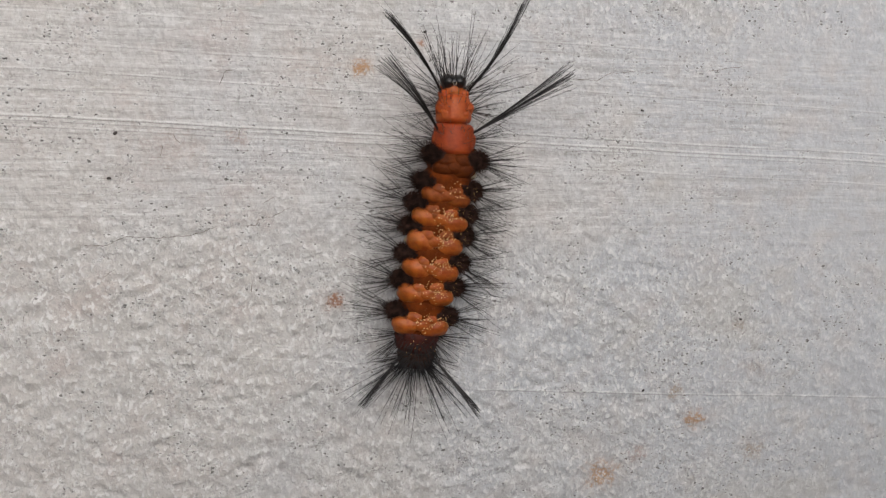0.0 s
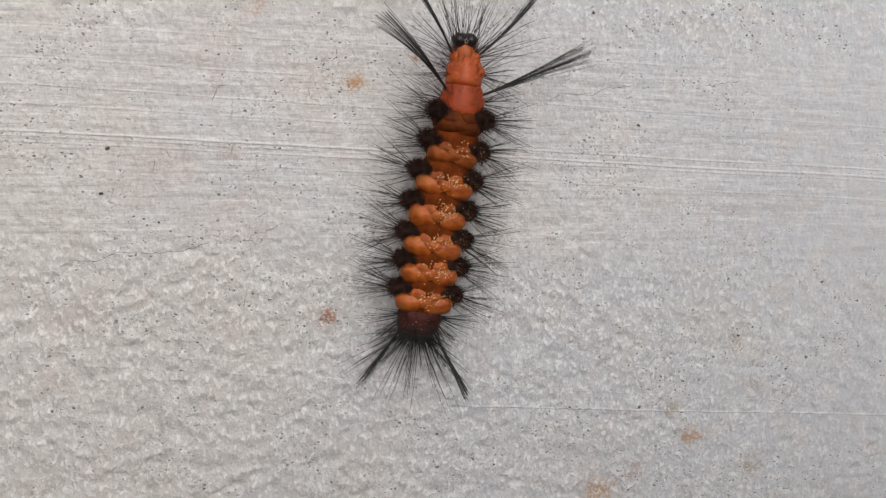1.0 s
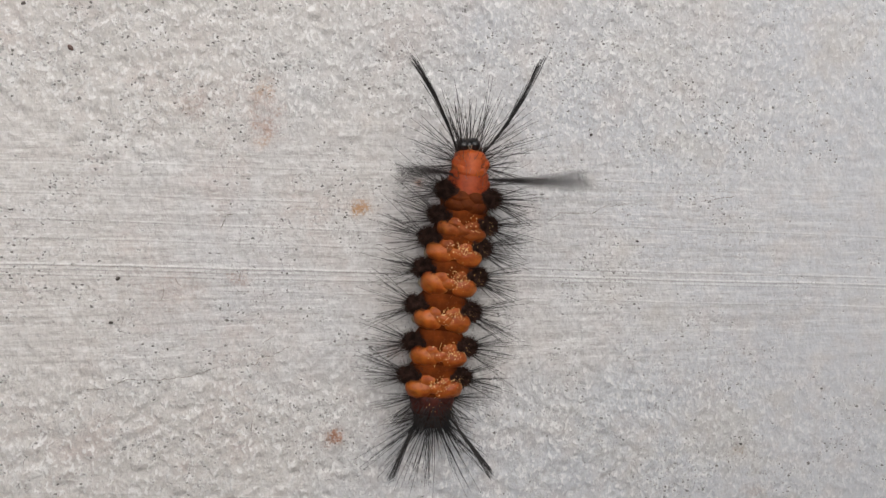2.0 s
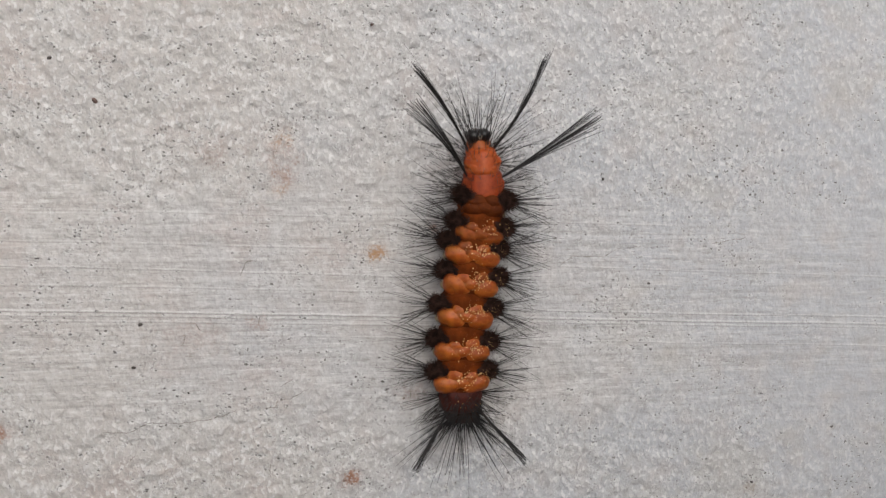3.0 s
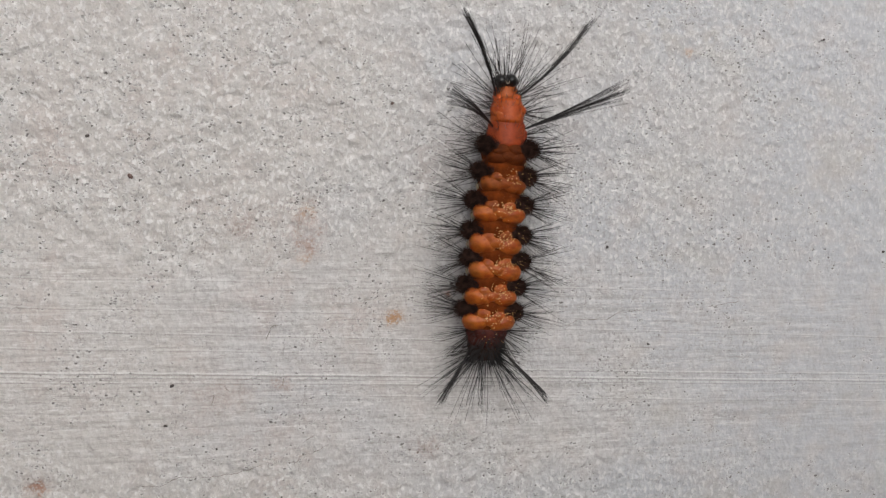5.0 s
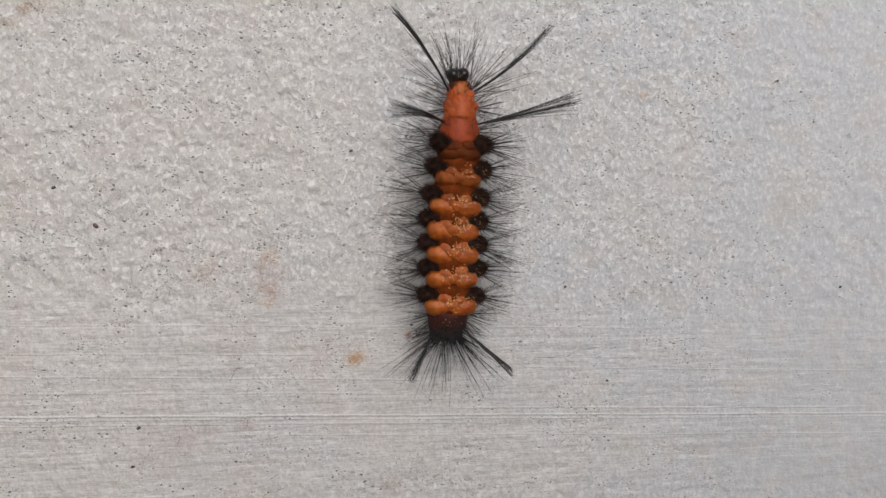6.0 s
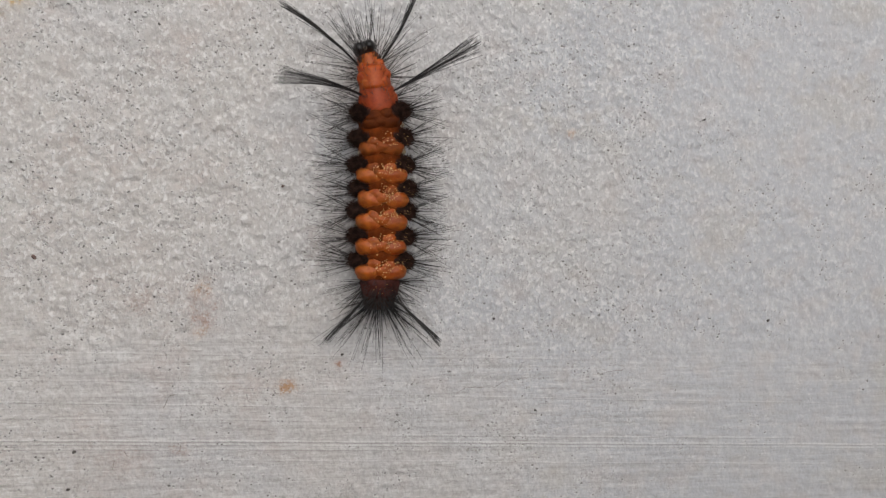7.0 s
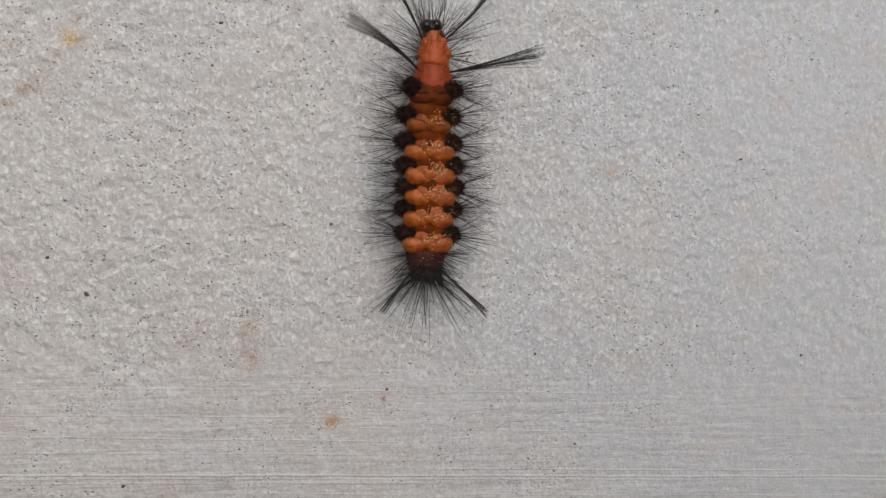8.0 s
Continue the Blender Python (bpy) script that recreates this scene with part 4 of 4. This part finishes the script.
        "rump": [(0, -1.97, -11.72, -7.85), (0.5, -2.48, -14.45, -7.51), (0.7, -2.24, -13.57, -8.03), (0.8, -2.11, -13.13, -8.34), (1, -1.86, -12.25, -9.04), (1.5, -2.13, -12.17, -7.92), (1.8, -1.96, -13.27, -6.12), (2, -1.84, -14.01, -4.93), (2.2, -1.39, -12.95, -2.97), (2.6, -1.25, -13.33, -1.86), (2.95, -1.12, -13.67, -0.96), (3.3, -1, -14.01, -0.11), (3.5, -1.17, -12.69, -1.18), (3.7, -1.24, -12.41, -2.19), (4, -1.33, -11.98, -3.64), (4.2, -0.94, -12.29, -2.29), (4.5, -0.35, -12.75, -0.19), (4.7, -0.91, -11.5, -5), (5, -0.73, -11.76, -4.25), (5.4, -0.49, -12.12, -3.27), (5.6, -0.37, -12.29, -2.79), (5.8, -0.25, -12.47, -2.33), (6, -0.43, -11.51, -2.69), (6.5, -0.5, -14, -0.64), (6.7, -0.4, -13.05, -0.66), (7, -0.24, -11.63, -0.7), (7.2, 0.09, -12.54, 0.92), (7.5, 0.59, -13.89, 3.07), (7.7, 0.28, -12.75, 1.65), (8, -0.19, -11.04, -0.88)],
        "tail": [(0, -2, -13.94, -7.85), (0.5, -2.57, -16.74, -7.51), (0.7, -2.38, -15.42, -8.03), (0.8, -2.29, -14.76, -8.34), (1, -2.1, -13.45, -9.04), (1.5, -2.08, -14.48, -7.92), (1.8, -1.9, -15.29, -6.12), (2, -1.79, -15.83, -4.93), (2.2, -1.23, -14.75, -2.97), (2.6, -1.03, -15.09, -1.86), (2.95, -0.85, -15.38, -0.96), (3.3, -0.67, -15.68, -0.11), (3.5, -0.83, -14.68, -1.18), (3.7, -0.91, -14.45, -2.19), (4, -1.03, -14.1, -3.64), (4.2, -0.69, -14.3, -2.29), (4.5, -0.19, -14.6, -0.19), (4.7, -0.94, -13.33, -5), (5, -0.8, -13.66, -4.25), (5.4, -0.61, -14.11, -3.27), (5.6, -0.52, -14.34, -2.79), (5.8, -0.42, -14.56, -2.33), (6, -0.52, -13.1, -2.69), (6.5, -0.39, -15.71, -0.64), (6.7, -0.36, -14.78, -0.66), (7, -0.3, -13.38, -0.7), (7.2, 0.08, -14.37, 0.92), (7.5, 0.66, -15.87, 3.07), (7.7, 0.35, -14.63, 1.65), (8, -0.11, -12.78, -0.88)],
    }
    # seconds, turn to the left and lift of each hair pencil on its piece, in degrees
    SWINGS = {
        "front_left": [(0, 42, 33), (0.3, 34, 22), (0.5, 34, 15), (0.6, 21, 15), (0.7, 29, 15), (0.8, 19, 15), (0.9, 39, 15), (1, 38, 15), (1.2, 36, 15), (1.5, 32, 15), (1.6, 29, 16), (1.9, 25, 17), (2, 30, 18), (2.1, 34, 26), (2.2, 37, 35), (2.4, 40, 32), (2.6, 38, 28), (3, 32, 21), (3.2, 30, 18), (3.3, 28, 16), (3.4, 25, 24), (3.5, 27, 31), (3.6, 44, 27), (3.7, 44, 23), (3.8, 38, 18), (4, 33, 10), (4.1, 29, 16), (4.2, 27, 23), (4.3, 32, 29), (4.4, 41, 36), (4.5, 48, 42), (4.6, 49, 36), (4.7, 34, 30), (4.9, 29, 31), (5.1, 31, 33), (5.4, 34, 34), (5.5, 32, 35), (5.6, 34, 36), (5.8, 43, 37), (5.9, 40, 24), (6, 36, 12), (6.1, 32, 12), (6.2, 30, 12), (6.3, 30, 12), (6.4, 35, 12), (6.5, 33, 12), (6.6, 26, 12), (6.7, 35, 11), (6.8, 48, 11), (6.9, 47, 10), (7, 39, 10), (7.1, 37, 10), (7.2, 41, 11), (7.3, 41, 11), (7.4, 36, 12), (7.5, 30, 12), (7.6, 26, 13), (7.7, 32, 13), (7.8, 36, 14), (7.9, 36, 14), (8, 32, 15)],
        "front_right": [(0, -30, 28), (0.3, -23, 16), (0.5, -30, 8), (0.6, -40, 9), (0.7, -25, 10), (0.8, -35, 10), (0.9, -38, 11), (1, -39, 12), (1.2, -36, 12), (1.5, -29, 12), (1.6, -27, 14), (1.9, -31, 18), (2, -29, 20), (2.1, -34, 22), (2.2, -38, 23), (2.4, -39, 23), (2.6, -36, 24), (3, -32, 24), (3.2, -31, 25), (3.3, -31, 25), (3.4, -36, 24), (3.5, -43, 22), (3.6, -41, 19), (3.7, -41, 16), (3.8, -43, 14), (4, -31, 8), (4.1, -34, 11), (4.2, -38, 14), (4.3, -28, 16), (4.4, -39, 19), (4.5, -70, 22), (4.6, -74, 16), (4.7, -49, 10), (4.9, -45, 12), (5.1, -42, 14), (5.4, -38, 18), (5.5, -44, 19), (5.6, -54, 20), (5.8, -56, 22), (5.9, -54, 19), (6, -51, 16), (6.1, -49, 16), (6.2, -53, 16), (6.3, -46, 15), (6.4, -37, 15), (6.5, -39, 15), (6.6, -42, 14), (6.7, -43, 14), (6.8, -51, 13), (6.9, -53, 13), (7, -40, 12), (7.1, -44, 12), (7.2, -43, 12), (7.3, -42, 12), (7.4, -43, 12), (7.5, -41, 12), (7.6, -40, 12), (7.7, -46, 12), (7.8, -48, 12), (7.9, -47, 12), (8, -42, 12)],
        "middle_left": [(0, 50, 40), (0.3, 43, 18), (0.5, 39, 4), (0.6, 45, 10), (0.7, 71, 16), (0.8, 119, 22), (0.9, 104, 28), (1, 57, 34), (1.2, 58, 32), (1.5, 49, 29), (1.6, 37, 34), (1.9, 37, 49), (2, 100, 52), (2.1, 130, 51), (2.2, 141, 49), (2.4, 88, 45), (2.6, 60, 41), (3, 45, 34), (3.2, 41, 31), (3.3, 40, 29), (3.4, 114, 37), (3.5, 141, 45), (3.6, 112, 46), (3.7, 112, 47), (3.8, 90, 48), (4, 71, 50), (4.1, 56, 44), (4.2, 41, 37), (4.3, 61, 31), (4.4, 142, 22), (4.5, 166, -9), (4.6, 159, 4), (4.7, 132, 54), (4.9, 84, 54), (5.1, 63, 53), (5.4, 47, 53), (5.5, 91, 53), (5.6, 141, 53), (5.8, 122, 52), (5.9, 111, 52), (6, 87, 51), (6.1, 73, 44), (6.2, 78, 37), (6.3, 46, 29), (6.4, 38, 22), (6.5, 42, 14), (6.6, 89, 19), (6.7, 145, 23), (6.8, 139, 27), (6.9, 95, 32), (7, 75, 36), (7.1, 64, 35), (7.2, 72, 33), (7.3, 66, 32), (7.4, 51, 30), (7.5, 46, 29), (7.6, 116, 29), (7.7, 133, 30), (7.8, 103, 30), (7.9, 82, 30), (8, 66, 31)],
        "middle_right": [(0, -53, 29), (0.3, -45, 14), (0.5, -44, 4), (0.6, -78, 9), (0.7, -101, 13), (0.8, -125, 17), (0.9, -89, 21), (1, -61, 25), (1.2, -53, 24), (1.5, -56, 22), (1.6, -49, 26), (1.9, -41, 36), (2, -87, 44), (2.1, -121, 40), (2.2, -121, 40), (2.4, -83, 35), (2.6, -62, 31), (3, -56, 22), (3.2, -52, 18), (3.3, -50, 15), (3.4, -124, 27), (3.5, -136, 40), (3.6, -95, 36), (3.7, -78, 32), (3.8, -70, 28), (4, -66, 21), (4.1, -58, 23), (4.2, -55, 25), (4.3, -62, 27), (4.4, -121, 29), (4.5, -149, 36), (4.6, -119, 30), (4.7, -92, 30), (4.9, -72, 30), (5.1, -59, 31), (5.4, -50, 31), (5.5, -91, 32), (5.6, -137, 32), (5.8, -100, 32), (5.9, -86, 29), (6, -76, 25), (6.1, -74, 23), (6.2, -79, 20), (6.3, -66, 18), (6.4, -55, 15), (6.5, -53, 13), (6.6, -96, 16), (6.7, -134, 20), (6.8, -122, 23), (6.9, -85, 27), (7, -71, 31), (7.1, -70, 28), (7.2, -77, 24), (7.3, -76, 21), (7.4, -57, 18), (7.5, -63, 15), (7.6, -133, 19), (7.7, -146, 22), (7.8, -106, 26), (7.9, -88, 29), (8, -80, 37)],
        "rear_left": [(0, 142, 29), (0.5, 133, 31), (1, 151, 6), (1.5, 136, 27), (2, 159, 10), (2.2, 160, 8), (2.75, 146, 13), (3.3, 150, 18), (3.5, 156, 14), (4, 146, 29), (4.5, 162, 16), (4.7, 158, 18), (5.3, 144, 18), (5.8, 159, 18), (6, 151, 33), (6.5, 142, 36), (7, 135, 25), (7.5, 125, 36), (8, 140, 32)],
        "rear_right": [(0, -132, 29), (0.5, -127, 22), (1, -144, 13), (1.5, -131, 18), (2, -140, 9), (2.2, -139, 10), (2.75, -139, 7), (3.3, -137, 3), (3.5, -144, 14), (4, -130, 16), (4.5, -141, 11), (4.7, -139, 11), (5.3, -130, 14), (5.8, -142, 16), (6, -129, 23), (6.5, -124, 27), (7, -133, 23), (7.5, -125, 28), (8, -133, 24)],
    }
    pieces = {"caterpillar": caterpillar, "head": HEAD, "prothorax": FIRST, "mesothorax": SECOND, "metathorax": THIRD, "rump": RUMP, "tail": TAIL}
    pieces.update({f"segment{k + 1}": ob for k, ob in enumerate(BELLY)})
    for name, rows in MOVES.items():
        walk(pieces[name], [(t, pose(x * MM, y * MM, 0, 0, 0, turn)) for t, x, y, turn in rows])
    for name, rows in SWINGS.items():
        ob, (x, y, z) = PENCILS[name]
        walk(ob, [(t, pose(x * MM, y * MM, z * MM, lift, 0, turn)) for t, turn, lift in rows])


motions()
